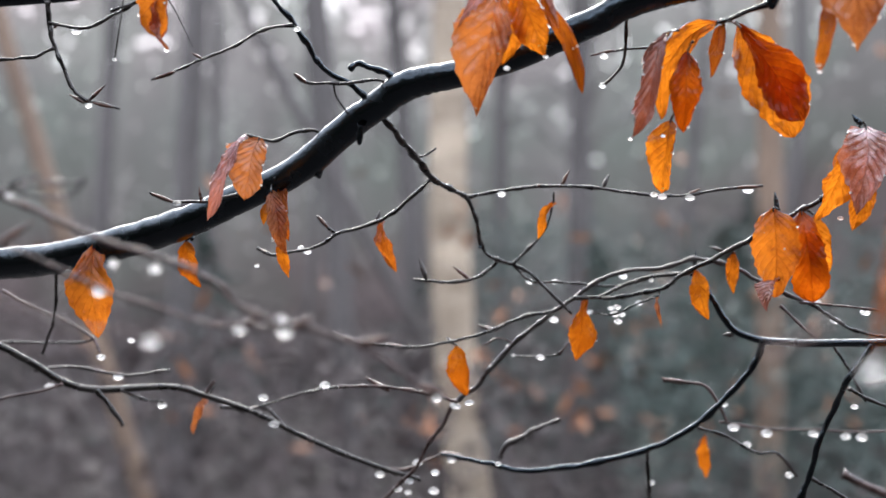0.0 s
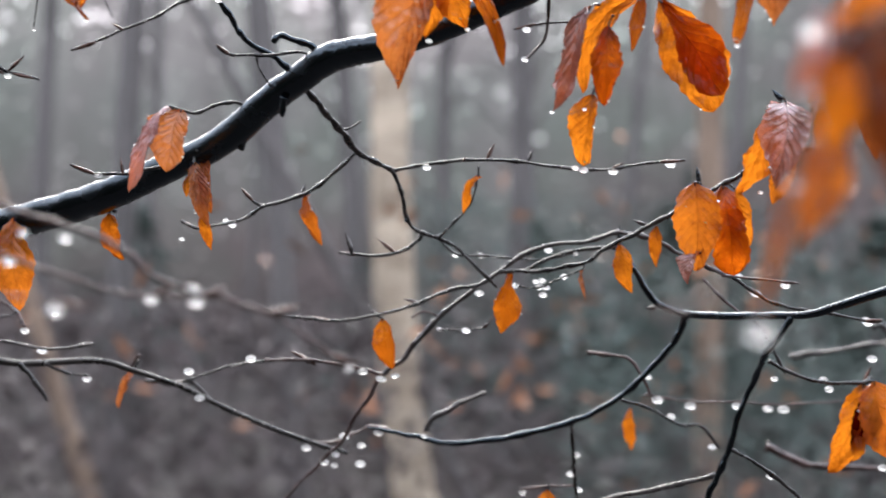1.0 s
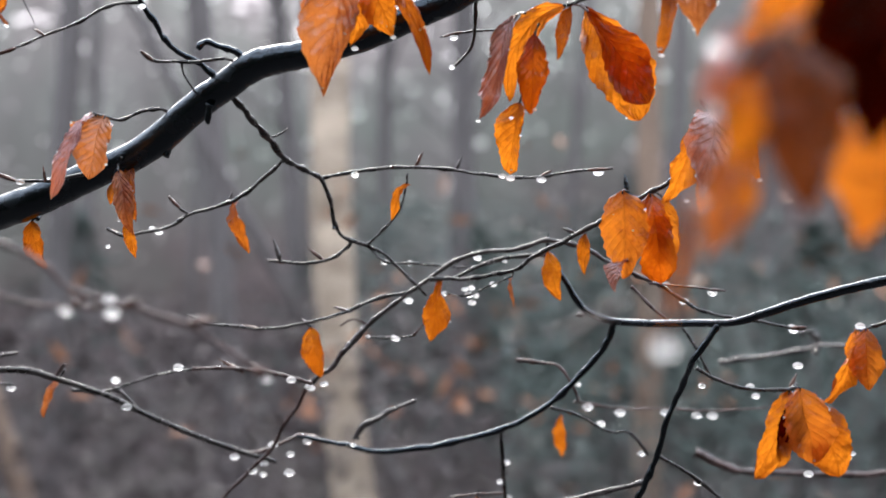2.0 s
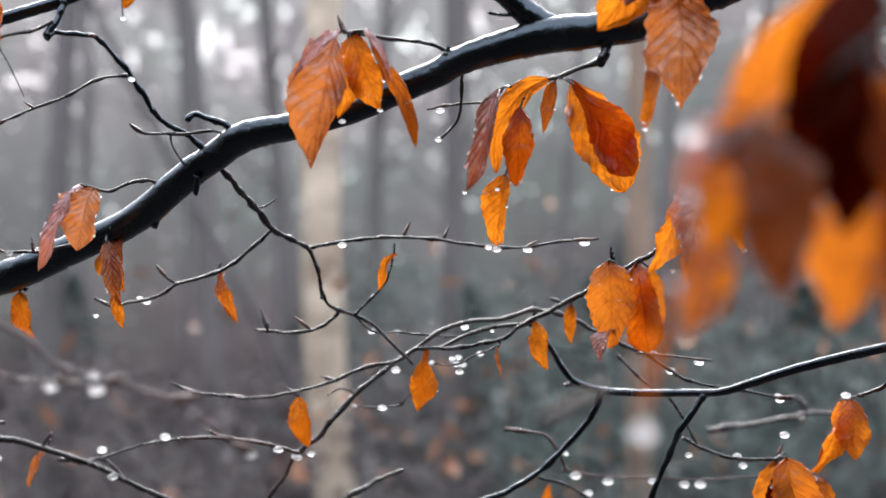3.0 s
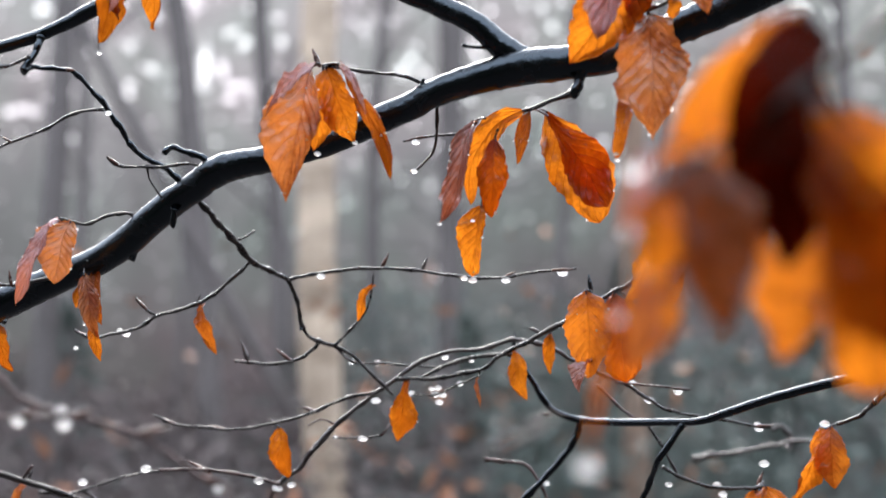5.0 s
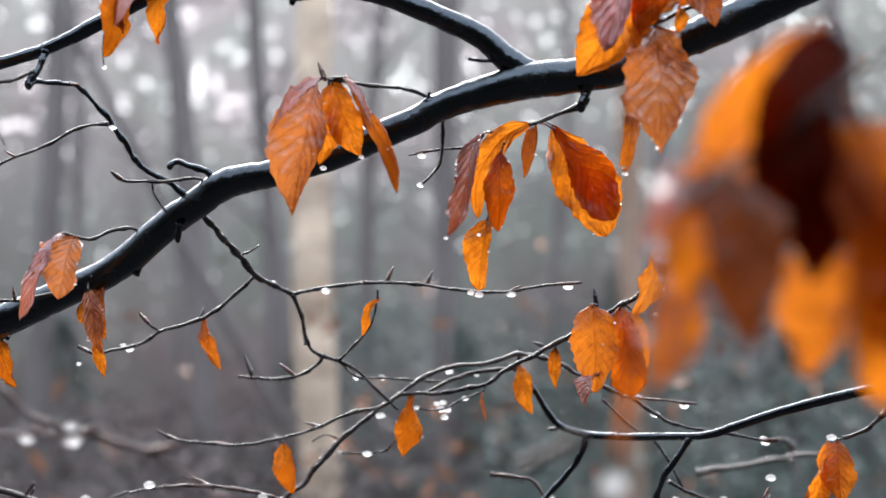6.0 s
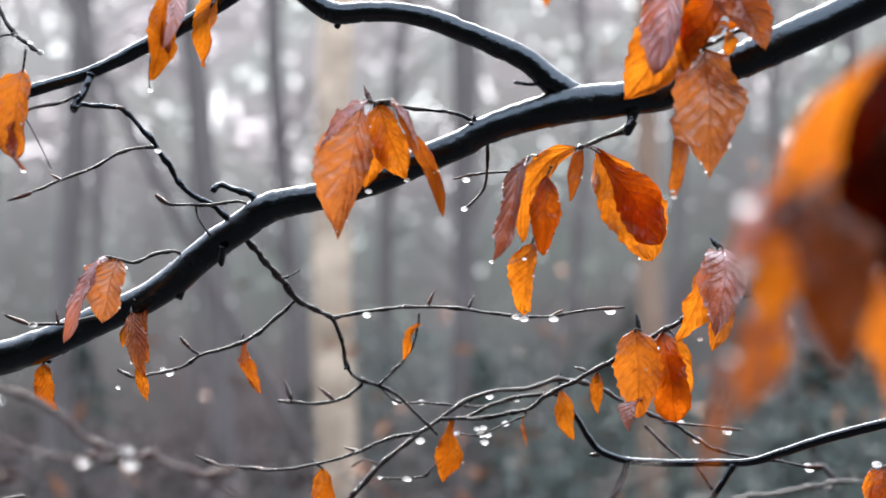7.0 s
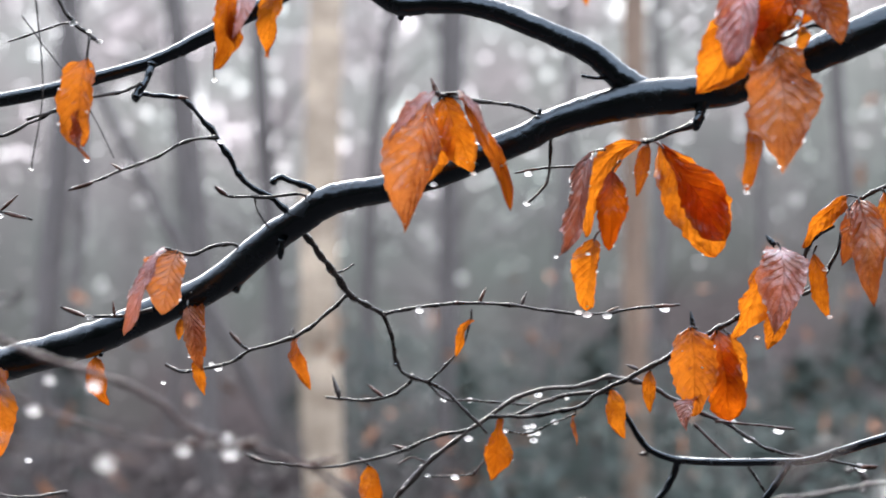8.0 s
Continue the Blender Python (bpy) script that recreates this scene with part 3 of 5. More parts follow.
twig(beech, [(0.1401, 1.0000, 1.8280, 0.00211), (0.1410, 1.0000, 1.8320, 0.00151)], WET_BARK, name="knot")
twig(beech, [(0.1144, 1.0000, 1.7871, 0.00181), (0.1158, 1.0000, 1.7924, 0.00121)], WET_BARK, name="knot")
twig(beech, [(0.1508, 0.9957, 1.8093, 0.00120), (0.1430, 0.9918, 1.8086, 0.00104), (0.1368, 0.9880, 1.8086, 0.00089)], WET_BARK, name="spur")
twig(beech, [(0.1232, 1.0168, 1.7868, 0.00123), (0.1120, 1.0104, 1.7929, 0.00119), (0.1026, 1.0040, 1.7947, 0.00115), (0.0935, 0.9976, 1.7945, 0.00111), (0.0738, 0.9912, 1.7953, 0.00107), (0.0636, 0.9838, 1.7955, 0.00103)])
bud(beech, (0.0614, 0.9795, 1.7940), (0.0569, 0.9795, 1.8042), 0.00176)
leaf(beech, (0.0559, 0.9850, 1.7944), (0.0457, 0.9710, 1.7212), 0.0298, RUSSET, pleat=0.033, beads=9, roll=-4, fold=12, curl=16, bow=0.1, left=(0.6, 0.88, 1.28, 1.26, 1.08, 0.56, 0.2), right=(0.25, 0.5, 0.74, 0.66, 0.44, 0.22, 0.1), stalk=(0.0616, 0.9752, 1.7950))
leaf(beech, (0.0591, 0.9790, 1.7963), (0.0364, 0.9550, 1.7640), 0.0077, MAUVE_SHEEN, bow=0.16, roll=6, fold=18, curl=25, pleat=0.075, stalk=(0.0616, 0.9752, 1.7950))
leaf(beech, (0.0638, 0.9880, 1.7953), (0.0805, 0.9840, 1.7548), 0.0197, ORANGE, beads=5, roll=4, fold=16, curl=24, bow=0.05, left=(0.75, 0.85, 1, 1.1, 1.1, 0.7, 0.25), right=(0.55, 0.75, 0.8, 0.9, 0.75, 0.5, 0.2), stalk=(0.0615, 0.9880, 1.7969))
leaf(beech, (0.0732, 0.9840, 1.7956), (0.1002, 0.9800, 1.7347), 0.0089, AMBER, beads=3, roll=12, fold=30, curl=25, bow=0.04, twist=15, arch=-0.055, left=(0.6, 0.8, 0.9, 1.1, 1, 0.7, 0.4), right=(0.3, 0.6, 1.1, 1.1, 0.9, 0.9, 0.4), stalk=(0.0628, 0.9863, 1.7966))
# Narrow pale blade stands in for the gloss along the amber leaf's top.
leaf(beech, (0.0715, 0.9820, 1.7964), (0.0877, 0.9580, 1.7654), 0.0053, MAUVE_SHEEN, pleat=0.06, bow=0.16, roll=-8, fold=20, curl=30, stalk=(0.0628, 0.9863, 1.7966))
leaf(beech, (0.0615, 0.9931, 1.7908), (0.0572, 0.9931, 1.7508), 0.0179, ORANGE, roll=-15, fold=15, stalk=(0.0619, 0.9931, 1.7973))
for at, r in (((0.0597, 0.9931, 1.7505), 0.00196), ((0.0805, 0.9840, 1.7554), 0.00163),):
    drop(at, r)
twig(beech, [(0.2019, 0.9912, 1.7982, 0.00298), (0.1999, 0.9912, 1.7905, 0.00268), (0.1985, 0.9912, 1.7859, 0.00238), (0.1871, 0.9912, 1.7808, 0.00149), (0.1737, 0.9912, 1.7747, 0.00119), (0.1692, 0.9912, 1.7743, 0.00089)])
leaf(beech, (0.1849, 1.0300, 1.7797), (0.2149, 1.0260, 1.7170), 0.0315, ORANGE, beads=6, roll=-4, fold=10, curl=22, bow=-0.03, pleat=0.012, left=(0.35, 0.72, 0.95, 1.02, 0.95, 0.65, 0.35), right=(0.4, 0.92, 1.18, 1.22, 1.12, 0.85, 0.5), stalk=(0.1743, 0.9944, 1.7756))
# Extra darker blade stands in for the shadowed inside of the cupped leaf.
leaf(beech, (0.1848, 1.0200, 1.7760), (0.2184, 1.0160, 1.7256), 0.0249, DEEP, roll=-4, fold=8, curl=12, bow=-0.02, pleat=0.018, left=(0.2, 0.35, 0.6, 0.95, 1.08, 0.9, 0.5), right=(0.35, 0.7, 0.95, 1.07, 1.0, 0.7, 0.4), stalk=(0.1732, 0.9838, 1.7738))
leaf(beech, (0.1739, 1.0000, 1.7753), (0.1675, 0.9960, 1.7458), 0.0091, AMBER, roll=10, fold=26, curl=30, twist=30, beads=2, stalk=(0.1719, 0.9880, 1.7745))
leaf(beech, (0.1729, 1.0200, 1.7796), (0.1426, 1.0160, 1.7253), 0.0156, ORANGE, roll=-6, fold=22, curl=26, bow=0.08, arch=0.2, left=(0.7, 0.95, 1, 1.05, 0.9, 0.7, 0.4), right=(0.6, 0.8, 0.95, 1, 0.9, 0.7, 0.4), stalk=(0.1722, 0.9912, 1.7750))
leaf(beech, (0.1555, 1.0040, 1.7608), (0.1537, 1.0000, 1.7170), 0.0171, DEEP, beads=4, roll=8, fold=22, curl=25, left=(0.35, 0.7, 1, 1.05, 0.9, 0.6, 0.3), right=(0.5, 0.95, 1.1, 1.1, 0.8, 0.45, 0.25), stalk=(0.1561, 0.9752, 1.7614))
leaf(beech, (0.1489, 1.0300, 1.7266), (0.1446, 1.0260, 1.6859), 0.0151, ORANGE, beads=4, roll=10, fold=18, curl=25, left=(0.8, 1.2, 1.5, 1.35, 1.05, 0.8, 0.5), right=(0.6, 0.6, 0.55, 0.55, 0.6, 0.6, 0.5), stalk=(0.1500, 1.0072, 1.7289))
leaf(beech, (0.1457, 1.0080, 1.7712), (0.1260, 0.9840, 1.7121), 0.0110, MAUVE_SHEEN, beads=4, bow=0.16, roll=6, fold=26, curl=30, twist=30, pleat=0.075, left=(0.4, 0.9, 1.4, 1.6, 1.4, 1.3, 0.6), right=(0.5, 0.9, 0.8, 0.7, 0.7, 0.7, 0.4), stalk=(0.1495, 0.9880, 1.7691))
for at, r in (((0.1399, 1.0200, 1.6860), 0.00208), ((0.1445, 1.0200, 1.6852), 0.00260),):
    drop(at, r)
for at, r in (((0.1260, 1.0040, 1.7142), 0.00133), ((0.1440, 1.0150, 1.7171), 0.00133),):
    drop(at, r)
twig(beech, [(0.1242, 1.0200, 1.7877, 0.00124), (0.1232, 1.0220, 1.7785, 0.00112), (0.1232, 1.0240, 1.7677, 0.00101), (0.1210, 1.0260, 1.7553, 0.00090), (0.1118, 1.0280, 1.7452, 0.00078)])
twig(beech, [(0.1528, 1.0360, 1.7692, 0.00095), (0.1384, 1.0333, 1.7668, 0.00084), (0.1225, 1.0307, 1.7655, 0.00073), (0.1042, 1.0280, 1.7615, 0.00062)])
bud(beech, (0.1161, 1.0280, 1.7643), (0.1036, 1.0280, 1.7612), 0.00109)
for at, r in (((0.1109, 1.0280, 1.7460), 0.00210), ((0.1114, 1.0280, 1.7627), 0.00245),):
    drop(at, r)
twig(beech, [(0.2607, 0.9583, 1.8285, 0.00143), (0.2511, 0.9540, 1.8302, 0.00132), (0.2388, 0.9498, 1.8237, 0.00122), (0.2244, 0.9455, 1.8169, 0.00112)])
bud(beech, (0.2366, 0.9455, 1.8221), (0.2239, 0.9455, 1.8169), 0.00140)
leaf(beech, (0.2321, 0.9570, 1.8206), (0.2339, 0.9430, 1.7540), 0.0344, RUSSET, pleat=0.045, beads=8, roll=3, fold=10, curl=14, bow=0.1, left=(0.7, 0.92, 1.03, 1.1, 1.08, 0.5, 0.1), right=(0.63, 0.72, 1.0, 1.1, 0.8, 0.52, 0.2), stalk=(0.2364, 0.9370, 1.8207))
leaf(beech, (0.2211, 0.9500, 1.7755), (0.2159, 0.9460, 1.7429), 0.0102, AMBER, roll=8, fold=24, curl=18, left=(0.8, 1, 1, 0.9, 0.8, 0.7, 0.4), right=(0.8, 0.9, 0.8, 0.7, 0.6, 0.5, 0.3), stalk=(0.2244, 0.9500, 1.7793))
leaf(beech, (0.2237, 0.9540, 1.8458), (0.1917, 0.9540, 1.7933), 0.0350, ORANGE, beads=3, roll=-12, fold=15, curl=25, stalk=(0.2395, 0.9540, 1.8417))
leaf(beech, (0.2186, 0.9520, 1.8578), (0.2035, 0.9280, 1.8011), 0.0205, MAUVE_SHEEN, pleat=0.075, bow=0.16, roll=4, fold=12, curl=16, left=(0.7, 1, 1.15, 1.25, 1.3, 1.0, 0.5), right=(0.5, 0.7, 0.7, 0.7, 0.7, 0.6, 0.4), stalk=(0.2379, 0.9455, 1.8395))
leaf(beech, (0.2415, 0.9498, 1.8553), (0.2224, 0.9498, 1.8117), 0.0242, DEEP, roll=15, fold=25, curl=35, stalk=(0.2387, 0.9498, 1.8406))
leaf(beech, (0.2450, 0.9523, 1.8326), (0.2179, 0.9523, 1.8180), 0.0170, ORANGE, roll=30, fold=20, stalk=(0.2493, 0.9523, 1.8356))
leaf(beech, (0.2449, 0.9455, 1.8542), (0.2586, 0.9323, 1.8149), 0.0269, RUSSET, bow=0.1, roll=20, fold=25, curl=40, twist=30, stalk=(0.2436, 0.9455, 1.8396))
leaf(beech, (0.2497, 0.9481, 1.8579), (0.2442, 0.9481, 1.8286), 0.0225, DEEP, roll=-30, fold=25, curl=40, stalk=(0.2470, 0.9481, 1.8403))
leaf(beech, (0.2432, 0.9506, 1.8292), (0.2419, 0.9506, 1.8146), 0.0085, ORANGE, roll=-30, stalk=(0.2475, 0.9506, 1.8352))
for at, r in (((0.2159, 0.9460, 1.7437), 0.00156), ((0.2147, 0.9413, 1.7459), 0.00125),):
    drop(at, r)
twig(beech, [(-0.0459, 1.0455, 1.7132, 0.00128), (-0.0517, 1.0411, 1.7191, 0.00121), (-0.0638, 1.0376, 1.7173, 0.00114), (-0.0750, 1.0344, 1.7123, 0.00107), (-0.0829, 1.0312, 1.7137, 0.00100), (-0.0885, 1.0280, 1.7143, 0.00094)])
leaf(beech, (-0.0796, 1.0200, 1.7130), (-0.0841, 1.0060, 1.6771), 0.0239, RUSSET, beads=4, roll=6, fold=20, curl=26, bow=0.06, left=(0.6, 1, 1.1, 1.05, 0.9, 0.6, 0.3), right=(0.5, 0.8, 0.9, 0.95, 0.9, 0.8, 0.5), stalk=(-0.0794, 1.0200, 1.7129))
leaf(beech, (-0.0866, 1.0200, 1.7145), (-0.1012, 0.9960, 1.6663), 0.0093, MAUVE_SHEEN, pleat=0.06, bow=0.16, roll=8, fold=26, curl=34, twist=35, beads=2, left=(0.5, 0.8, 0.7, 1.1, 1.2, 1, 0.5), right=(0.5, 0.9, 1.1, 0.8, 0.7, 0.9, 0.5), stalk=(-0.0835, 1.0200, 1.7137))
leaf(beech, (-0.0707, 1.0450, 1.6873), (-0.0659, 1.0410, 1.6555), 0.0148, AMBER, beads=2, roll=14, fold=24, curl=30, stalk=(-0.0753, 1.0400, 1.6917))
leaf(beech, (-0.0695, 1.0400, 1.6573), (-0.0644, 1.0360, 1.6346), 0.0077, ORANGE, roll=14, fold=24, curl=30, twist=25, stalk=(-0.0690, 1.0400, 1.6612))
leaf(beech, (-0.0760, 1.0380, 1.6846), (-0.0659, 1.0340, 1.6478), 0.0127, RUSSET, beads=3, bow=0.1, roll=-12, fold=26, curl=30, arch=0.04, stalk=(-0.0777, 1.0455, 1.6903))
leaf(beech, (-0.0811, 1.0480, 1.6772), (-0.0817, 1.0440, 1.6649), 0.0058, ORANGE, roll=-12, fold=20, stalk=(-0.0777, 1.0455, 1.6903))
twig(beech, [(-0.0953, 1.0360, 1.6815, 0.00110), (-0.1089, 1.0340, 1.6779, 0.00102), (-0.1209, 1.0320, 1.6769, 0.00094), (-0.1345, 1.0300, 1.6771, 0.00086), (-0.1446, 1.0280, 1.6815, 0.00078)])
bud(beech, (-0.1308, 1.0280, 1.6765), (-0.1452, 1.0280, 1.6818), 0.00125)
bud(beech, (-0.1141, 1.0280, 1.6763), (-0.1158, 1.0280, 1.6856), 0.00109)
for at, r in (((-0.1283, 1.0280, 1.6773), 0.00245),):
    drop(at, r)
twig(beech, [(-0.1349, 1.0860, 1.6619, 0.00268), (-0.1320, 1.0740, 1.6558, 0.00132)], WET_BARK, name="spur")
leaf(beech, (-0.1353, 1.0740, 1.6551), (-0.1260, 1.0740, 1.6271), 0.0139, ORANGE, roll=15, fold=20, curl=30, stalk=(-0.1321, 1.0740, 1.6578))
leaf(beech, (-0.1928, 1.0740, 1.6519), (-0.1873, 1.0700, 1.5956), 0.0286, AMBER, roll=-6, fold=14, curl=18, left=(0.4, 0.66, 0.92, 1.02, 0.9, 0.5, 0.2), right=(0.45, 0.6, 0.95, 1.05, 0.8, 0.45, 0.2), stalk=(-0.1911, 1.0740, 1.6544))
twig(beech, [(-0.2345, 1.1225, 1.6460, 0.00140), (-0.2363, 1.1308, 1.6197, 0.00130), (-0.2416, 1.1381, 1.5992, 0.00119), (-0.2499, 1.1443, 1.5794, 0.00108)])
twig(beech, [(-0.0202, 1.0510, 1.7357, 0.00225), (-0.0121, 1.0589, 1.7249, 0.00195), (-0.0059, 1.0724, 1.7166, 0.00198), (0.0007, 1.0896, 1.7080, 0.00202), (0.0088, 1.1068, 1.6970, 0.00206), (0.0184, 1.1246, 1.6915, 0.00175), (0.0279, 1.1406, 1.6867, 0.00178)])
twig(beech, [(-0.0002, 1.0980, 1.7092, 0.00102), (0.0059, 1.0980, 1.7107, 0.00085), (0.0119, 1.0980, 1.7146, 0.00068)])
stub(beech, (0.0364, 1.1443, 1.6554), 0.00107)
twig(beech, [(0.0072, 1.1225, 1.6978, 0.00140), (-0.0059, 1.1241, 1.6856, 0.00136), (-0.0197, 1.1256, 1.6741, 0.00131), (-0.0337, 1.1272, 1.6675, 0.00127), (-0.0531, 1.1288, 1.6618, 0.00123), (-0.0654, 1.1303, 1.6539, 0.00119), (-0.0797, 1.1319, 1.6504, 0.00115), (-0.0958, 1.1334, 1.6475, 0.00110), (-0.1059, 1.1350, 1.6518, 0.00106)])
twig(beech, [(-0.0542, 1.1350, 1.6619, 0.00106), (-0.0603, 1.1288, 1.6662, 0.00105), (-0.0647, 1.1225, 1.6726, 0.00105)])
bud(beech, (-0.0581, 1.1225, 1.6655), (-0.0654, 1.1225, 1.6733), 0.00140)
bud(beech, (-0.0290, 1.1350, 1.6707), (-0.0271, 1.1350, 1.6774), 0.00142, PALE_TWIG)
bud(beech, (-0.0972, 1.1350, 1.6475), (-0.1066, 1.1350, 1.6522), 0.00142)
leaf(beech, (-0.0261, 1.1350, 1.6704), (-0.0153, 1.1309, 1.6383), 0.0106, AMBER, twist=35, roll=25, fold=30, curl=25, stalk=(-0.0279, 1.1350, 1.6714))
for at, r in (((-0.0733, 1.1350, 1.6520), 0.00278), ((-0.0776, 1.1350, 1.6539), 0.00198), ((-0.0300, 1.1350, 1.6706), 0.00159),):
    drop(at, r)
for at, r in (((-0.1124, 1.1630, 1.6413), 0.00164),):
    drop(at, r)
twig(beech, [(0.0279, 1.1406, 1.6867, 0.00143), (0.0422, 1.1379, 1.6898, 0.00136), (0.0600, 1.1352, 1.6926, 0.00130), (0.0813, 1.1317, 1.6944, 0.00123), (0.1060, 1.1281, 1.6937, 0.00117), (0.1305, 1.1244, 1.6907, 0.00111), (0.1479, 1.1208, 1.6888, 0.00105), (0.1650, 1.1172, 1.6894, 0.00098), (0.1854, 1.1136, 1.6932, 0.00092), (0.2090, 1.1100, 1.6954, 0.00086)])
bud(beech, (0.0876, 1.1350, 1.6947), (0.0923, 1.1350, 1.7051), 0.00142)
bud(beech, (0.1137, 1.1225, 1.6937), (0.1170, 1.1225, 1.7018), 0.00140, PALE_TWIG)
bud(beech, (0.1936, 1.1100, 1.6940), (0.2097, 1.1100, 1.6950), 0.00138)
bud(beech, (0.0728, 1.1225, 1.6927), (0.0752, 1.1225, 1.6955), 0.00105)
bud(beech, (0.1650, 1.1175, 1.6894), (0.1726, 1.1175, 1.6938), 0.00104)
for at, r in (((0.0511, 1.1175, 1.6899), 0.00272), ((0.1660, 1.1175, 1.6898), 0.00311), ((0.2010, 1.1175, 1.6950), 0.00331),):
    drop(at, r)
twig(beech, [(0.0279, 1.1406, 1.6867, 0.00160), (0.0334, 1.1438, 1.6731, 0.00153), (0.0372, 1.1470, 1.6572, 0.00146), (0.0408, 1.1502, 1.6508, 0.00139), (0.0570, 1.1534, 1.6448, 0.00132), (0.0696, 1.1566, 1.6383, 0.00124), (0.0844, 1.1598, 1.6242, 0.00117), (0.0955, 1.1630, 1.6136, 0.00110)])
twig(beech, [(0.0570, 1.1537, 1.6448, 0.00108), (0.0677, 1.1467, 1.6554, 0.00094), (0.0776, 1.1397, 1.6670, 0.00080), (0.0817, 1.1319, 1.6792, 0.00066), (0.0833, 1.1225, 1.6901, 0.00052)])
leaf(beech, (0.0831, 1.1225, 1.6842), (0.0740, 1.1225, 1.6607), 0.0070, ORANGE, roll=30, fold=30, curl=30, twist=40, stalk=(0.0830, 1.1225, 1.6894))
twig(beech, [(0.0467, 1.1537, 1.6496, 0.00145), (0.0443, 1.1555, 1.6430, 0.00134), (0.0318, 1.1574, 1.6352, 0.00123), (0.0172, 1.1593, 1.6323, 0.00113), (0.0007, 1.1611, 1.6333, 0.00102), (-0.0079, 1.1630, 1.6337, 0.00091)])
bud(beech, (0.0009, 1.1593, 1.6333), (-0.0043, 1.1593, 1.6483), 0.00182, PALE_TWIG)
bud(beech, (0.0287, 1.1593, 1.6347), (0.0176, 1.1593, 1.6431), 0.00145)
bud(beech, (0.0042, 1.1630, 1.6326), (-0.0094, 1.1630, 1.6341), 0.00146)
twig(beech, [(0.0565, 1.1630, 1.6447, 0.00091), (0.0683, 1.1675, 1.6344, 0.00088), (0.0839, 1.1719, 1.6340, 0.00085), (0.1042, 1.1764, 1.6326, 0.00081), (0.1264, 1.1809, 1.6323, 0.00078), (0.1450, 1.1853, 1.6371, 0.00075)])
for at, r in (((0.0673, 1.1742, 1.6356), 0.00248), ((0.0839, 1.1742, 1.6356), 0.00248), ((0.1282, 1.1742, 1.6401), 0.00269),):
    drop(at, r)

second = thing("beech_branch", "slim wet black beech branch above the main one", "branch")
twig(second, [(-0.2371, 1.0140, 1.7878, 0.00378), (-0.1859, 1.0104, 1.7914, 0.00377), (-0.1539, 1.0069, 1.7968, 0.00375), (-0.1223, 1.0033, 1.8049, 0.00343), (-0.0910, 0.9998, 1.8145, 0.00341), (-0.0602, 0.9962, 1.8294, 0.00430), (-0.0356, 0.9927, 1.8424, 0.00428), (-0.0202, 0.9891, 1.8511, 0.00426), (0.0070, 0.9854, 1.8692, 0.00424), (0.0427, 0.9817, 1.8998, 0.00422)], WET_BARK, name="bough", sides=24, steps=10, rough=0.085)
twig(second, [(-0.0930, 0.9980, 1.8120, 0.00241), (-0.0952, 0.9940, 1.8019, 0.00209), (-0.0998, 0.9900, 1.7912, 0.00238)], WET_BARK, name="spur")
twig(second, [(-0.0998, 0.9900, 1.7918, 0.00238), (-0.0966, 0.9948, 1.7943, 0.00180), (-0.0870, 0.9996, 1.7945, 0.00151), (-0.0774, 1.0044, 1.7944, 0.00152), (-0.0704, 1.0092, 1.7876, 0.00153), (-0.0616, 1.0140, 1.7783, 0.00184), (-0.0527, 1.0188, 1.7654, 0.00185), (-0.0485, 1.0236, 1.7574, 0.00186), (-0.0412, 1.0284, 1.7502, 0.00188), (-0.0291, 1.0332, 1.7438, 0.00189), (-0.0199, 1.0380, 1.7349, 0.00190)], WET_BARK)
bud(second, (-0.0771, 0.9900, 1.7923), (-0.0714, 0.9900, 1.7921), 0.00119)
twig(second, [(-0.0965, 0.9900, 1.7995, 0.00104), (-0.1060, 0.9900, 1.7947, 0.00100), (-0.1210, 0.9900, 1.7916, 0.00097), (-0.1359, 0.9900, 1.7858, 0.00093), (-0.1567, 0.9900, 1.7783, 0.00089)])
twig(second, [(-0.0575, 0.9972, 1.7725, 0.00105), (-0.0729, 0.9958, 1.7698, 0.00096), (-0.0874, 0.9943, 1.7610, 0.00087), (-0.1048, 0.9929, 1.7534, 0.00078), (-0.1193, 0.9914, 1.7468, 0.00069), (-0.1331, 0.9900, 1.7411, 0.00060)])
bud(second, (-0.1203, 0.9900, 1.7456), (-0.1337, 0.9900, 1.7408), 0.00134)
bud(second, (-0.1047, 0.9900, 1.7524), (-0.1115, 0.9900, 1.7562), 0.00089)
for at, r in (((-0.0543, 0.9940, 1.7710), 0.00201),):
    drop(at, r)
twig(second, [(-0.1529, 1.0140, 1.8677, 0.00153), (-0.1522, 1.0140, 1.8549, 0.00146), (-0.1426, 1.0140, 1.8392, 0.00138), (-0.1344, 1.0140, 1.8323, 0.00130), (-0.1257, 1.0140, 1.8262, 0.00123)])
twig(second, [(-0.1377, 1.0140, 1.8354, 0.00077), (-0.1457, 1.0140, 1.8369, 0.00072), (-0.1580, 1.0140, 1.8324, 0.00066), (-0.1765, 1.0140, 1.8257, 0.00061)])
for at, r in (((-0.1410, 1.0140, 1.8383), 0.00241), ((-0.1323, 1.0140, 1.8336), 0.00172), ((-0.1264, 1.0140, 1.8282), 0.00206),):
    drop(at, r)
twig(second, [(-0.1599, 0.9817, 1.8324, 0.00044), (-0.1432, 0.9800, 1.8119, 0.00042), (-0.1332, 0.9783, 1.8009, 0.00040), (-0.1262, 0.9767, 1.7911, 0.00039), (-0.1145, 0.9750, 1.7730, 0.00037), (-0.1058, 0.9733, 1.7566, 0.00035)])
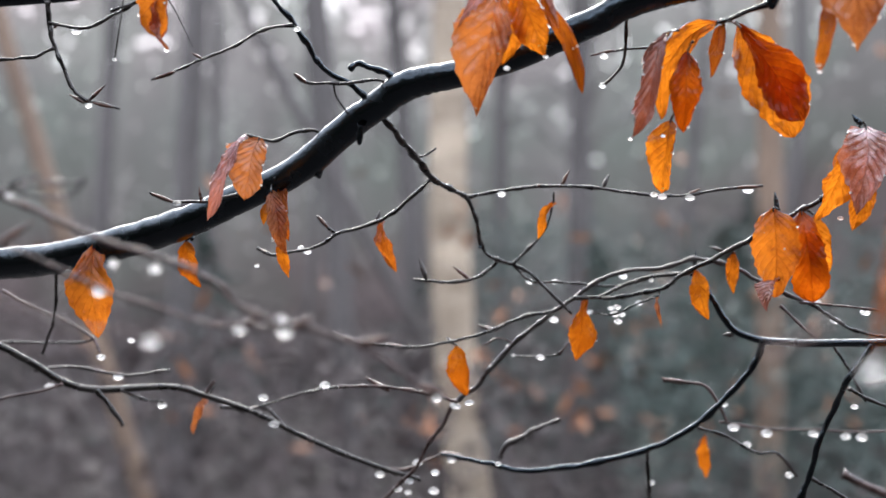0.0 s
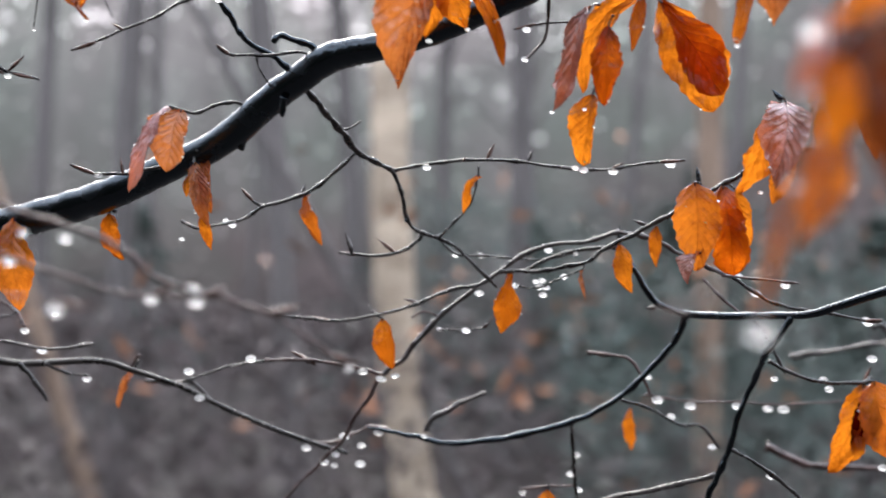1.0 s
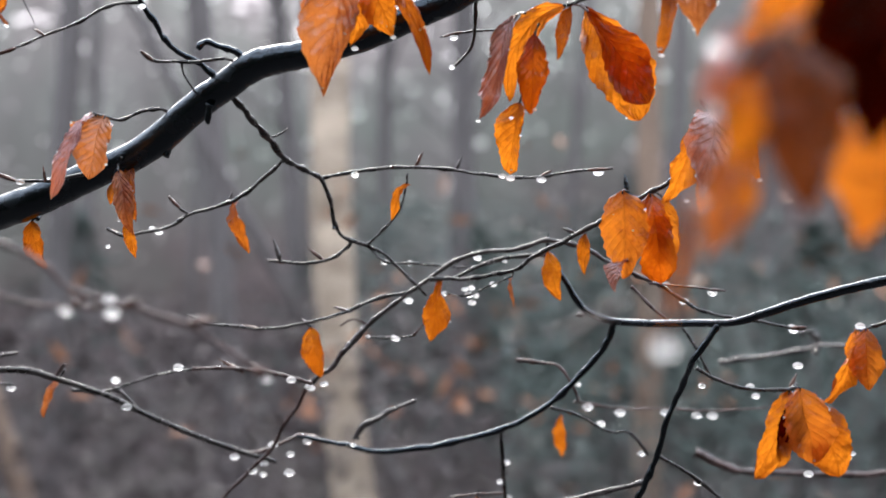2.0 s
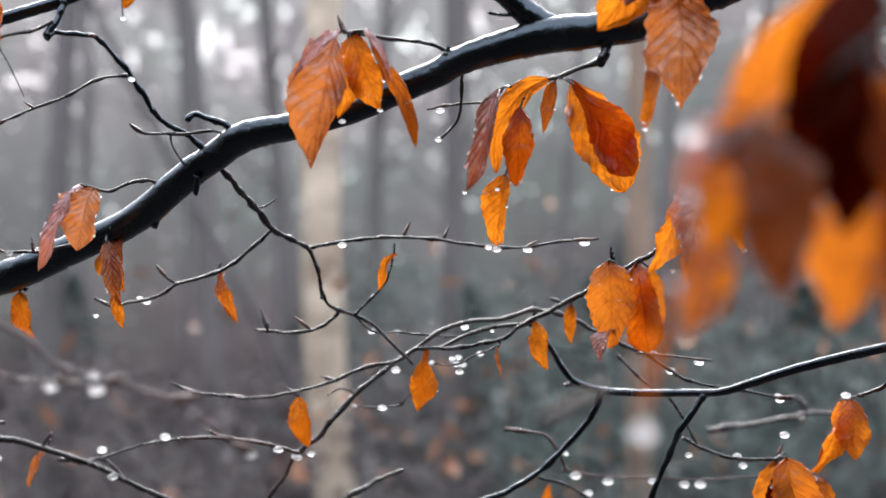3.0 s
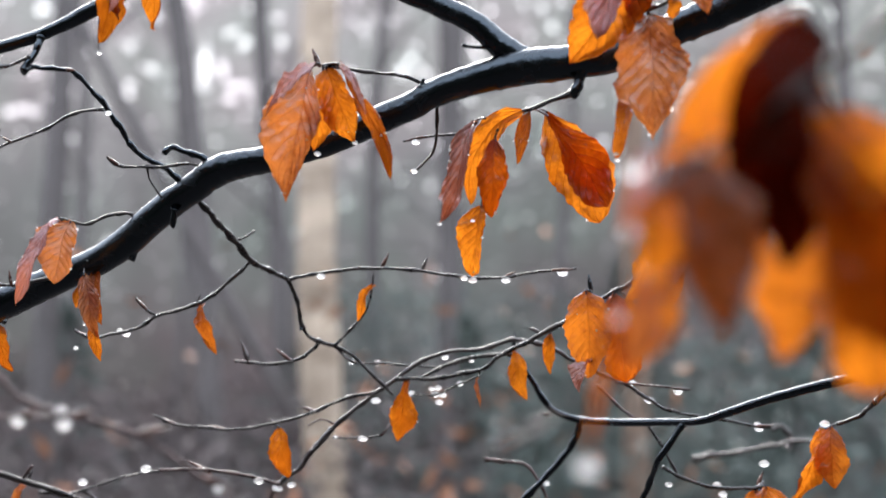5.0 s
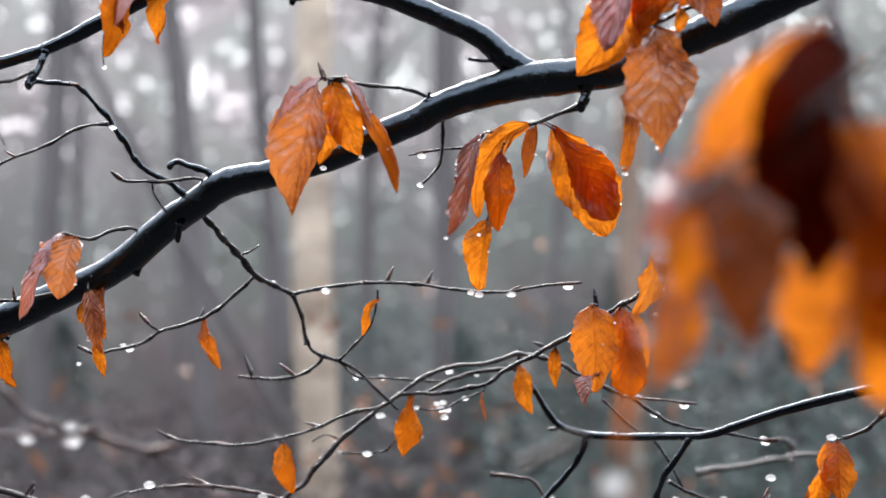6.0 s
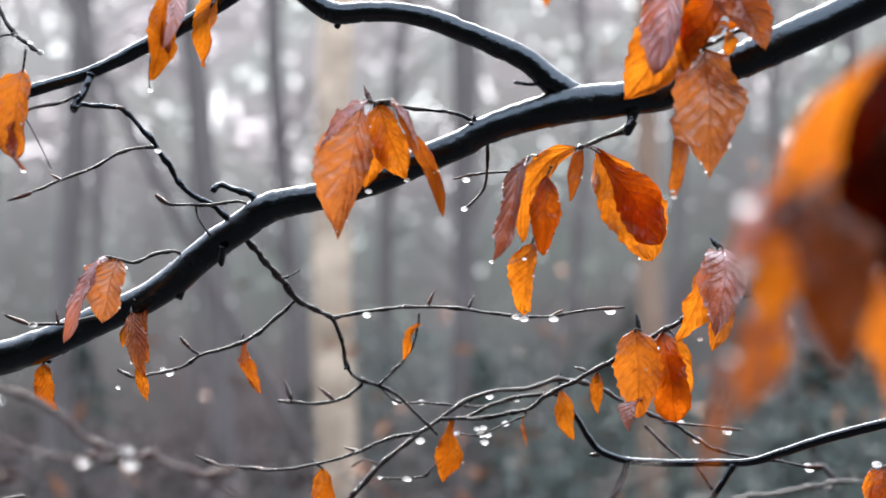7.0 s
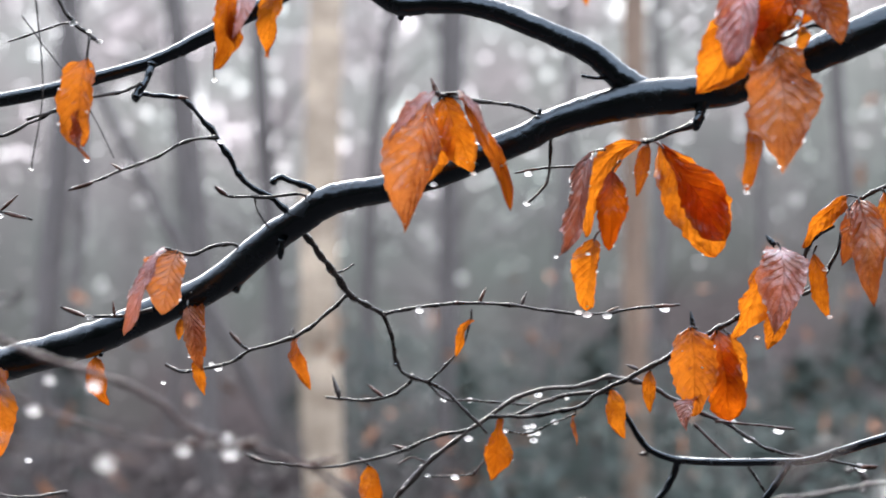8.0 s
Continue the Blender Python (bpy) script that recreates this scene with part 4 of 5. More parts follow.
twig(second, [(-0.1550, 0.9817, 1.8533, 0.00044), (-0.1491, 0.9789, 1.8223, 0.00041), (-0.1451, 0.9761, 1.7887, 0.00038), (-0.1483, 0.9733, 1.7496, 0.00035)])
for at, r in (((-0.1483, 0.9733, 1.7505), 0.00130),):
    drop(at, r)
leaf(second, (-0.1212, 0.9692, 1.8080), (-0.1217, 0.9652, 1.7597), 0.0198, AMBER, beads=5, roll=6, fold=22, curl=34, bow=0.05, left=(0.6, 0.9, 1, 1.05, 1.05, 0.95, 0.6), right=(0.6, 0.9, 1, 1.05, 1.1, 1, 0.5), stalk=(-0.1203, 0.9692, 1.8188))
leaf(second, (-0.1225, 0.9700, 1.7851), (-0.1165, 0.9600, 1.7536), 0.0063, RUSSET, bow=0.1, roll=40, fold=30, stalk=(-0.1228, 0.9700, 1.7910))
for at, r in (((-0.1188, 0.9692, 1.7555), 0.00161),):
    drop(at, r)
leaf(second, (-0.0485, 0.9775, 1.8536), (-0.0555, 0.9775, 1.8049), 0.0193, ORANGE, roll=-20, fold=30, curl=40, twist=20, stalk=(-0.0440, 0.9775, 1.8522))
leaf(second, (-0.0427, 0.9557, 1.8463), (-0.0402, 0.9343, 1.8119), 0.0114, MAUVE_SHEEN, pleat=0.06, bow=0.16, roll=-40, fold=30, curl=40, stalk=(-0.0398, 0.9557, 1.8464))
leaf(second, (-0.0430, 0.9817, 1.8457), (-0.0446, 0.9725, 1.8161), 0.0100, RUSSET, bow=0.1, roll=40, fold=30, stalk=(-0.0432, 0.9817, 1.8518))
leaf(second, (-0.0221, 0.9900, 1.8576), (-0.0302, 0.9900, 1.8148), 0.0167, ORANGE, roll=20, fold=28, curl=30, stalk=(-0.0206, 0.9900, 1.8592))
for at, r in (((-0.0559, 0.9775, 1.8006), 0.00164),):
    drop(at, r)
twig(second, [(-0.0566, 0.9775, 1.8169, 0.00044), (-0.0568, 0.9775, 1.8079, 0.00040), (-0.0559, 0.9775, 1.8000, 0.00035)])
leaf(second, (0.1664, 1.3500, 1.9739), (0.1714, 1.3500, 1.9421), 0.0131, ORANGE, roll=10, stalk=(0.1641, 1.3500, 1.9784))
twig(second, [(-0.1986, 1.0060, 1.7868, 0.00153), (-0.1970, 1.0060, 1.7732, 0.00147), (-0.1938, 1.0060, 1.7605, 0.00140), (-0.1886, 1.0060, 1.7502, 0.00134), (-0.1825, 1.0060, 1.7370, 0.00128), (-0.1742, 1.0060, 1.7307, 0.00122)])
twig(second, [(-0.1938, 1.0060, 1.7605, 0.00107), (-0.2057, 1.0060, 1.7554, 0.00102), (-0.2237, 1.0060, 1.7537, 0.00097), (-0.2516, 1.0060, 1.7490, 0.00092)])
twig(second, [(-0.1977, 1.0060, 1.7747, 0.00107), (-0.1761, 1.0040, 1.7714, 0.00103), (-0.1594, 1.0020, 1.7783, 0.00099), (-0.1445, 1.0000, 1.7859, 0.00095), (-0.1267, 0.9980, 1.7986, 0.00091)])
twig(second, [(-0.1742, 1.0060, 1.7307, 0.00076), (-0.1661, 1.0060, 1.7299, 0.00069), (-0.1557, 1.0060, 1.7268, 0.00061)])
bud(second, (-0.1733, 1.0060, 1.7314), (-0.1641, 1.0060, 1.7403), 0.00122)
bud(second, (-0.1710, 1.0060, 1.7301), (-0.1557, 1.0060, 1.7268), 0.00122)
bud(second, (-0.1758, 1.0060, 1.7298), (-0.1850, 1.0060, 1.7347), 0.00122)
bud(second, (-0.1947, 1.0060, 1.7716), (-0.1915, 1.0060, 1.7741), 0.00092)
for at, r in (((-0.1817, 1.0060, 1.7719), 0.00308), ((-0.1735, 1.0060, 1.7296), 0.00205),):
    drop(at, r)

lower = thing("beech_branch", "thin forked beech branch hung with raindrops", "branch")
twig(lower, [(0.4108, 1.0000, 1.6532, 0.00271), (0.3746, 1.0250, 1.6383, 0.00280), (0.3414, 1.0500, 1.6274, 0.00289), (0.3155, 1.0700, 1.6179, 0.00279), (0.2967, 1.0870, 1.6094, 0.00268), (0.2827, 1.0990, 1.6038, 0.00238), (0.2630, 1.1200, 1.6017, 0.00244), (0.2394, 1.1450, 1.5996, 0.00251), (0.2172, 1.1660, 1.5995, 0.00238), (0.2009, 1.1660, 1.6045, 0.00220), (0.1924, 1.1660, 1.6133, 0.00220), (0.1842, 1.1660, 1.6265, 0.00183), (0.1723, 1.1660, 1.6425, 0.00183)], WET_BARK, name="bough", sides=12, steps=6, rough=0.1)
twig(lower, [(0.2186, 1.1660, 1.6002, 0.00257), (0.2104, 1.1705, 1.5796, 0.00221), (0.1928, 1.1750, 1.5585, 0.00222), (0.1750, 1.1795, 1.5410, 0.00223), (0.1495, 1.1840, 1.5267, 0.00224), (0.1198, 1.1885, 1.5168, 0.00225), (0.0935, 1.1930, 1.5102, 0.00226), (0.0630, 1.1975, 1.5066, 0.00227), (0.0435, 1.2020, 1.5097, 0.00190), (0.0238, 1.2065, 1.5120, 0.00153), (0.0078, 1.2110, 1.5141, 0.00115)], WET_BARK, name="limb", sides=10, steps=5, rough=0.12)
bud(lower, (0.0234, 1.2110, 1.5118), (0.0059, 1.2110, 1.5149), 0.00269)
twig(lower, [(0.2755, 1.1070, 1.6027, 0.00206), (0.2612, 1.1100, 1.5799, 0.00207), (0.2559, 1.1283, 1.5590, 0.00211), (0.2480, 1.1314, 1.5392, 0.00212), (0.2436, 1.1346, 1.5192, 0.00213), (0.2374, 1.1377, 1.5009, 0.00213), (0.2277, 1.1409, 1.4787, 0.00214), (0.2144, 1.1440, 1.4491, 0.00215)], WET_BARK, name="limb", sides=10, steps=5, rough=0.14)
twig(lower, [(0.2660, 1.1330, 1.5729, 0.00124), (0.2819, 1.1385, 1.5651, 0.00129), (0.3007, 1.1440, 1.5597, 0.00134), (0.3267, 1.1495, 1.5594, 0.00140), (0.3335, 1.1550, 1.5626, 0.00145)])
twig(lower, [(0.2442, 1.1385, 1.5169, 0.00142), (0.2663, 1.1426, 1.5044, 0.00143), (0.2851, 1.1468, 1.4899, 0.00144), (0.3004, 1.1509, 1.4770, 0.00144), (0.3195, 1.1550, 1.4604, 0.00145)])
twig(lower, [(0.2364, 1.1440, 1.4991, 0.00179), (0.2048, 1.1660, 1.4863, 0.00183), (0.1767, 1.1840, 1.4761, 0.00187), (0.1475, 1.2020, 1.4646, 0.00190), (0.1094, 1.2200, 1.4493, 0.00194)], PALE_TWIG)
twig(lower, [(0.2315, 1.1440, 1.4825, 0.00143), (0.2140, 1.1840, 1.4734, 0.00149), (0.1945, 1.2200, 1.4594, 0.00155)], PALE_TWIG)
twig(lower, [(0.1468, 1.1930, 1.5237, 0.00151), (0.1487, 1.2020, 1.4959, 0.00140), (0.1523, 1.2110, 1.4638, 0.00128), (0.1542, 1.2200, 1.4427, 0.00116)])
twig(lower, [(0.1796, 1.1930, 1.5396, 0.00113), (0.1990, 1.1998, 1.5336, 0.00114), (0.2188, 1.2065, 1.5230, 0.00115), (0.2348, 1.2132, 1.5214, 0.00115), (0.2482, 1.2200, 1.5054, 0.00116)])
twig(lower, [(0.1566, 1.2020, 1.5700, 0.00133), (0.1755, 1.1998, 1.5684, 0.00128), (0.1849, 1.1975, 1.5665, 0.00123), (0.1945, 1.1952, 1.5529, 0.00118), (0.1982, 1.1930, 1.5438, 0.00113)], RED_TWIG)
bud(lower, (0.1719, 1.2020, 1.5681), (0.1547, 1.2020, 1.5708), 0.00190)
bud(lower, (0.3296, 1.1550, 1.5600), (0.3337, 1.1550, 1.5698), 0.00145)
leaf(lower, (0.3281, 1.1495, 1.5583), (0.3066, 1.1455, 1.5028), 0.0246, ORANGE, roll=-8, fold=16, curl=20, left=(0.6, 1, 1.1, 1.1, 1, 0.7, 0.4), right=(0.5, 0.8, 1, 1.05, 0.9, 0.6, 0.4), stalk=(0.3309, 1.1495, 1.5606))
leaf(lower, (0.3319, 1.1385, 1.5616), (0.3412, 1.1345, 1.5146), 0.0315, AMBER, beads=4, roll=4, fold=14, curl=20, bow=0.06, pleat=0.021, left=(0.55, 0.8, 0.95, 0.95, 0.9, 0.65, 0.3), right=(0.6, 0.95, 1.05, 1.0, 0.9, 0.6, 0.3), stalk=(0.3284, 1.1385, 1.5616))
leaf(lower, (0.3482, 1.1495, 1.5502), (0.3596, 1.1455, 1.5053), 0.0297, ORANGE, roll=10, fold=16, curl=20, left=(0.5, 0.8, 1, 1.05, 1, 0.75, 0.4), right=(0.6, 0.9, 0.95, 0.85, 0.7, 0.5, 0.35), stalk=(0.3309, 1.1495, 1.5606))
# Near-black blade paints the dark inner side of the orange leaf.
leaf(lower, (0.3298, 1.1460, 1.5577), (0.3197, 1.1420, 1.5172), 0.0166, SHADED_BROWN, roll=-5, stalk=(0.3321, 1.1550, 1.5601))
for at, r in (((0.3401, 1.1440, 1.5089), 0.00321), ((0.3645, 1.1440, 1.5193), 0.00281), ((0.3670, 1.1440, 1.5219), 0.00241), ((0.3511, 1.1440, 1.5494), 0.00200),):
    drop(at, r)
twig(lower, [(0.4403, 1.0783, 1.6704, 0.00201), (0.4174, 1.0902, 1.6466, 0.00190), (0.4034, 1.1022, 1.6291, 0.00179), (0.3938, 1.1143, 1.6165, 0.00168), (0.3867, 1.1264, 1.6071, 0.00156), (0.3765, 1.1385, 1.6013, 0.00143)], TWIG_BARK)
twig(lower, [(0.3929, 1.1110, 1.6166, 0.00104), (0.3946, 1.1110, 1.6218, 0.00087), (0.3970, 1.1110, 1.6305, 0.00070)], PALE_TWIG)
leaf(lower, (0.3655, 1.1330, 1.5994), (0.3479, 1.1330, 1.5533), 0.0164, ORANGE, roll=-25, fold=30, curl=35, bow=0.08, stalk=(0.3726, 1.1330, 1.6012))
leaf(lower, (0.3694, 1.1275, 1.6004), (0.3711, 1.1228, 1.5624), 0.0241, AMBER, roll=20, fold=25, curl=35, stalk=(0.3722, 1.1275, 1.6015))
leaf(lower, (0.3669, 1.1385, 1.5990), (0.3652, 1.1385, 1.5706), 0.0186, ORANGE, roll=5, fold=25, stalk=(0.3740, 1.1385, 1.6009))
for at, r in (((0.3673, 1.1330, 1.6036), 0.00319),):
    drop(at, r)
for at, r in (((0.2734, 1.1550, 1.5614), 0.00243), ((0.3042, 1.1550, 1.5620), 0.00284), ((0.3079, 1.1550, 1.5560), 0.00284), ((0.3342, 1.1550, 1.5763), 0.00325), ((0.2726, 1.1550, 1.4996), 0.00304), ((0.3297, 1.1550, 1.6005), 0.00284), ((0.2784, 1.1550, 1.6213), 0.00284), ((0.2599, 1.1550, 1.6154), 0.00264),):
    drop(at, r)
for at, r in (((0.2861, 1.1110, 1.6057), 0.00290),):
    drop(at, r)
for at, r in (((0.2100, 1.2640, 1.5353), 0.00408), ((0.2330, 1.2640, 1.5318), 0.00408), ((0.2195, 1.2640, 1.5228), 0.00317), ((0.2655, 1.2640, 1.5323), 0.00363), ((0.2877, 1.2640, 1.5308), 0.00363), ((0.2989, 1.2640, 1.5310), 0.00408), ((0.2493, 1.2640, 1.5023), 0.00295), ((0.1527, 1.2640, 1.4934), 0.00295),):
    drop(at, r)
for at, r in (((0.1535, 1.2200, 1.4756), 0.00260), ((0.1474, 1.2200, 1.4863), 0.00260), ((0.1151, 1.2200, 1.4726), 0.00260), ((0.1993, 1.2200, 1.5541), 0.00217),):
    drop(at, r)
twig(lower, [(0.1999, 1.2640, 1.5364, 0.00101), (0.2330, 1.2640, 1.5323, 0.00096), (0.2655, 1.2640, 1.5331, 0.00091), (0.3005, 1.2640, 1.5323, 0.00086), (0.3404, 1.2640, 1.5357, 0.00081)], RED_TWIG)
twig(lower, [(0.1128, 1.2200, 1.4728, 0.00097), (0.1322, 1.2200, 1.4760, 0.00097), (0.1496, 1.2200, 1.4769, 0.00097)], RED_TWIG)
twig(lower, [(0.3384, 1.4620, 1.5515, 0.00289), (0.3683, 1.4455, 1.5582, 0.00238), (0.3972, 1.4290, 1.5657, 0.00235), (0.4161, 1.4125, 1.5719, 0.00185), (0.4426, 1.3960, 1.5714, 0.00183)], PALE_TWIG)
twig(lower, [(0.3994, 1.4400, 1.5791, 0.00284), (0.4087, 1.4400, 1.5817, 0.00237), (0.4160, 1.4400, 1.5701, 0.00284), (0.4129, 1.4400, 1.5630, 0.00284)], PALE_TWIG)
twig(lower, [(0.3012, 1.3520, 1.4901, 0.00395), (0.3243, 1.3465, 1.4806, 0.00350), (0.3449, 1.3410, 1.4776, 0.00261), (0.4284, 1.3355, 1.4793, 0.00216), (0.4572, 1.3300, 1.4843, 0.00215)], RED_TWIG)
leaf(lower, (0.1320, 1.2020, 1.4771), (0.1334, 1.2020, 1.4497), 0.0167, ORANGE, roll=10, stalk=(0.1327, 1.2020, 1.4821))
leaf(lower, (0.1941, 1.3080, 1.5219), (0.1957, 1.3080, 1.4902), 0.0110, ORANGE, roll=20, fold=25, stalk=(0.1907, 1.3080, 1.5273))
twig(lower, [(0.0397, 1.1750, 1.5729, 0.00166), (0.0611, 1.1727, 1.5960, 0.00166), (0.0791, 1.1705, 1.6110, 0.00166), (0.0970, 1.1683, 1.6243, 0.00165), (0.1149, 1.1660, 1.6367, 0.00165), (0.1329, 1.1632, 1.6426, 0.00164), (0.1545, 1.1605, 1.6450, 0.00164), (0.1687, 1.1578, 1.6504, 0.00163), (0.1811, 1.1550, 1.6503, 0.00163), (0.1952, 1.1522, 1.6467, 0.00162), (0.2075, 1.1495, 1.6399, 0.00162), (0.2251, 1.1468, 1.6316, 0.00161), (0.2425, 1.1440, 1.6247, 0.00161)], PALE_TWIG)
twig(lower, [(0.2425, 1.1440, 1.6247, 0.00143), (0.2579, 1.1403, 1.6150, 0.00134), (0.2696, 1.1367, 1.6085, 0.00124), (0.2863, 1.1330, 1.6053, 0.00115), (0.3064, 1.1293, 1.6029, 0.00106), (0.3263, 1.1257, 1.5991, 0.00096), (0.3316, 1.1220, 1.6005, 0.00087)])
bud(lower, (0.3219, 1.1220, 1.5999), (0.3323, 1.1220, 1.6009), 0.00140)
twig(lower, [(0.0552, 1.1750, 1.5905, 0.00185), (0.0441, 1.1772, 1.5783, 0.00185), (0.0330, 1.1795, 1.5637, 0.00186), (0.0217, 1.1818, 1.5550, 0.00186), (0.0178, 1.1840, 1.5517, 0.00187)], PALE_TWIG)
twig(lower, [(0.0178, 1.1840, 1.5517, 0.00149), (0.0099, 1.1900, 1.5358, 0.00144), (-0.0001, 1.1960, 1.5216, 0.00139), (-0.0082, 1.2020, 1.5053, 0.00133), (-0.0223, 1.2080, 1.4906, 0.00128), (-0.0422, 1.2140, 1.4698, 0.00122), (-0.0624, 1.2200, 1.4486, 0.00116)], RED_TWIG)
twig(lower, [(0.0970, 1.1660, 1.6240, 0.00146), (0.1223, 1.1605, 1.6247, 0.00150), (0.1401, 1.1550, 1.6286, 0.00154), (0.1523, 1.1495, 1.6315, 0.00157), (0.1643, 1.1440, 1.6407, 0.00161), (0.1814, 1.1385, 1.6500, 0.00164), (0.2018, 1.1330, 1.6618, 0.00168), (0.2254, 1.1275, 1.6763, 0.00171), (0.2454, 1.1220, 1.6881, 0.00175)])
twig(lower, [(0.2454, 1.1220, 1.6881, 0.00175), (0.2615, 1.1154, 1.7003, 0.00166), (0.2757, 1.1088, 1.7107, 0.00158), (0.2811, 1.1022, 1.7223, 0.00150), (0.2847, 1.0957, 1.7339, 0.00142), (0.2968, 1.0892, 1.7437, 0.00134)])
twig(lower, [(0.1134, 1.1660, 1.6247, 0.00128), (0.1260, 1.1660, 1.6315, 0.00133), (0.1404, 1.1660, 1.6373, 0.00137), (0.1622, 1.1660, 1.6411, 0.00142), (0.1738, 1.1660, 1.6403, 0.00146)])
twig(lower, [(0.2372, 1.1440, 1.6249, 0.00089), (0.2583, 1.1330, 1.6237, 0.00079), (0.2812, 1.1220, 1.6219, 0.00070)], RED_TWIG)
bud(lower, (0.2702, 1.1220, 1.6226), (0.2822, 1.1220, 1.6219), 0.00122, RED_TWIG)
twig(lower, [(0.2278, 1.1660, 1.6221, 0.00110), (0.2425, 1.1660, 1.6081, 0.00101), (0.2516, 1.1660, 1.6011, 0.00092)], RED_TWIG)
twig(lower, [(0.2588, 1.1550, 1.5991, 0.00109), (0.2642, 1.1550, 1.5914, 0.00103), (0.2714, 1.1550, 1.5803, 0.00097), (0.2804, 1.1550, 1.5636, 0.00090)])
twig(lower, [(0.0826, 1.1705, 1.6148, 0.00129), (0.0608, 1.1711, 1.6095, 0.00124), (0.0391, 1.1718, 1.5998, 0.00118), (0.0100, 1.1724, 1.5918, 0.00113), (-0.0119, 1.1731, 1.5884, 0.00108), (-0.0304, 1.1737, 1.5900, 0.00103), (-0.0489, 1.1744, 1.5913, 0.00098), (-0.0632, 1.1750, 1.5971, 0.00092)])
bud(lower, (-0.0471, 1.1750, 1.5906), (-0.0639, 1.1750, 1.5971), 0.00148, RED_TWIG)
bud(lower, (0.0462, 1.1750, 1.6009), (0.0332, 1.1750, 1.6043), 0.00148, RED_TWIG)
bud(lower, (0.0171, 1.1750, 1.5926), (0.0126, 1.1750, 1.5961), 0.00129, PALE_TWIG)
bud(lower, (-0.0140, 1.1750, 1.5882), (-0.0287, 1.1750, 1.5907), 0.00148)
twig(lower, [(0.0593, 1.1750, 1.5922, 0.00074), (0.0482, 1.1750, 1.5963, 0.00074), (0.0391, 1.1750, 1.5917, 0.00074)], RED_TWIG)
twig(lower, [(0.0558, 1.1750, 1.5848, 0.00092), (0.0723, 1.1750, 1.5845, 0.00083), (0.0876, 1.1750, 1.5864, 0.00074)])
twig(lower, [(0.0876, 1.1750, 1.5864, 0.00092), (0.0976, 1.1750, 1.5986, 0.00083), (0.1084, 1.1750, 1.6079, 0.00074)], RED_TWIG)
twig(lower, [(0.1081, 1.1660, 1.6148, 0.00073), (0.1226, 1.1623, 1.6139, 0.00073), (0.1350, 1.1587, 1.6201, 0.00073), (0.1509, 1.1550, 1.6270, 0.00072)])
bud(lower, (0.1730, 1.1605, 1.6397), (0.1735, 1.1605, 1.6563), 0.00164, WET_BARK)
bud(lower, (0.1889, 1.1440, 1.6559), (0.1807, 1.1440, 1.6589), 0.00143, PALE_TWIG)
bud(lower, (0.2194, 1.1220, 1.6815), (0.2175, 1.1220, 1.6926), 0.00175, WET_BARK)
bud(lower, (0.2656, 1.1055, 1.7322), (0.2597, 1.1055, 1.7386), 0.00206, WET_BARK)
bud(lower, (0.1381, 1.1550, 1.6374), (0.1346, 1.1550, 1.6338), 0.00181, PALE_TWIG)
bud(lower, (0.2813, 1.1110, 1.7040), (0.2888, 1.1110, 1.7090), 0.00103, PALE_TWIG)
bud(lower, (0.1991, 1.1660, 1.6027), (0.1918, 1.1660, 1.6025), 0.00183, PALE_TWIG)
leaf(lower, (0.2148, 1.1055, 1.6818), (0.2170, 1.1015, 1.6286), 0.0296, AMBER, pleat=0.018, beads=5, roll=-4, fold=11, curl=14, bow=0.05, left=(0.6, 0.95, 1.1, 1.05, 0.8, 0.5, 0.25), right=(0.6, 0.85, 0.95, 0.95, 0.75, 0.45, 0.25), stalk=(0.2189, 1.1055, 1.6810))
leaf(lower, (0.2335, 1.1220, 1.6812), (0.2414, 1.1180, 1.6257), 0.0246, DEEP, roll=10, fold=20, curl=26, left=(0.5, 0.7, 0.8, 0.9, 1.0, 0.9, 0.5), right=(0.5, 0.8, 1, 1, 1.05, 0.9, 0.5), stalk=(0.2333, 1.1220, 1.6826))
leaf(lower, (0.2422, 1.1275, 1.6788), (0.2523, 1.1275, 1.6442), 0.0225, ORANGE, roll=25, fold=22, curl=30, stalk=(0.2376, 1.1275, 1.6821))
leaf(lower, (0.2186, 1.1000, 1.6393), (0.2094, 1.0844, 1.6206), 0.0150, MAUVE_SHEEN, pleat=0.06, bow=0.16, roll=50, fold=30, curl=30, stalk=(0.2203, 1.1000, 1.6427))
leaf(lower, (0.2662, 1.0946, 1.7299), (0.2576, 1.0706, 1.6773), 0.0293, MAUVE_SHEEN, pleat=0.075, beads=4, roll=4, fold=14, curl=20, bow=0.16, left=(0.7, 0.9, 1.15, 1.15, 0.75, 0.4, 0.2), right=(0.6, 0.9, 0.9, 0.85, 0.75, 0.45, 0.2), stalk=(0.2642, 1.0946, 1.7333))
leaf(lower, (0.2568, 1.1055, 1.7203), (0.2401, 1.1055, 1.6747), 0.0199, ORANGE, roll=-20, fold=22, curl=25, stalk=(0.2646, 1.1055, 1.7315))
leaf(lower, (0.2751, 1.1110, 1.7022), (0.2623, 1.1110, 1.6692), 0.0159, ORANGE, roll=15, fold=22, curl=25, stalk=(0.2744, 1.1110, 1.7090))
leaf(lower, (0.1732, 1.1550, 1.6437), (0.1813, 1.1510, 1.6125), 0.0138, ORANGE, roll=10, fold=20, curl=25, stalk=(0.1729, 1.1550, 1.6444))
leaf(lower, (0.1954, 1.1385, 1.6560), (0.1958, 1.1385, 1.6293), 0.0092, ORANGE, roll=20, fold=25, curl=25, stalk=(0.1948, 1.1385, 1.6504))
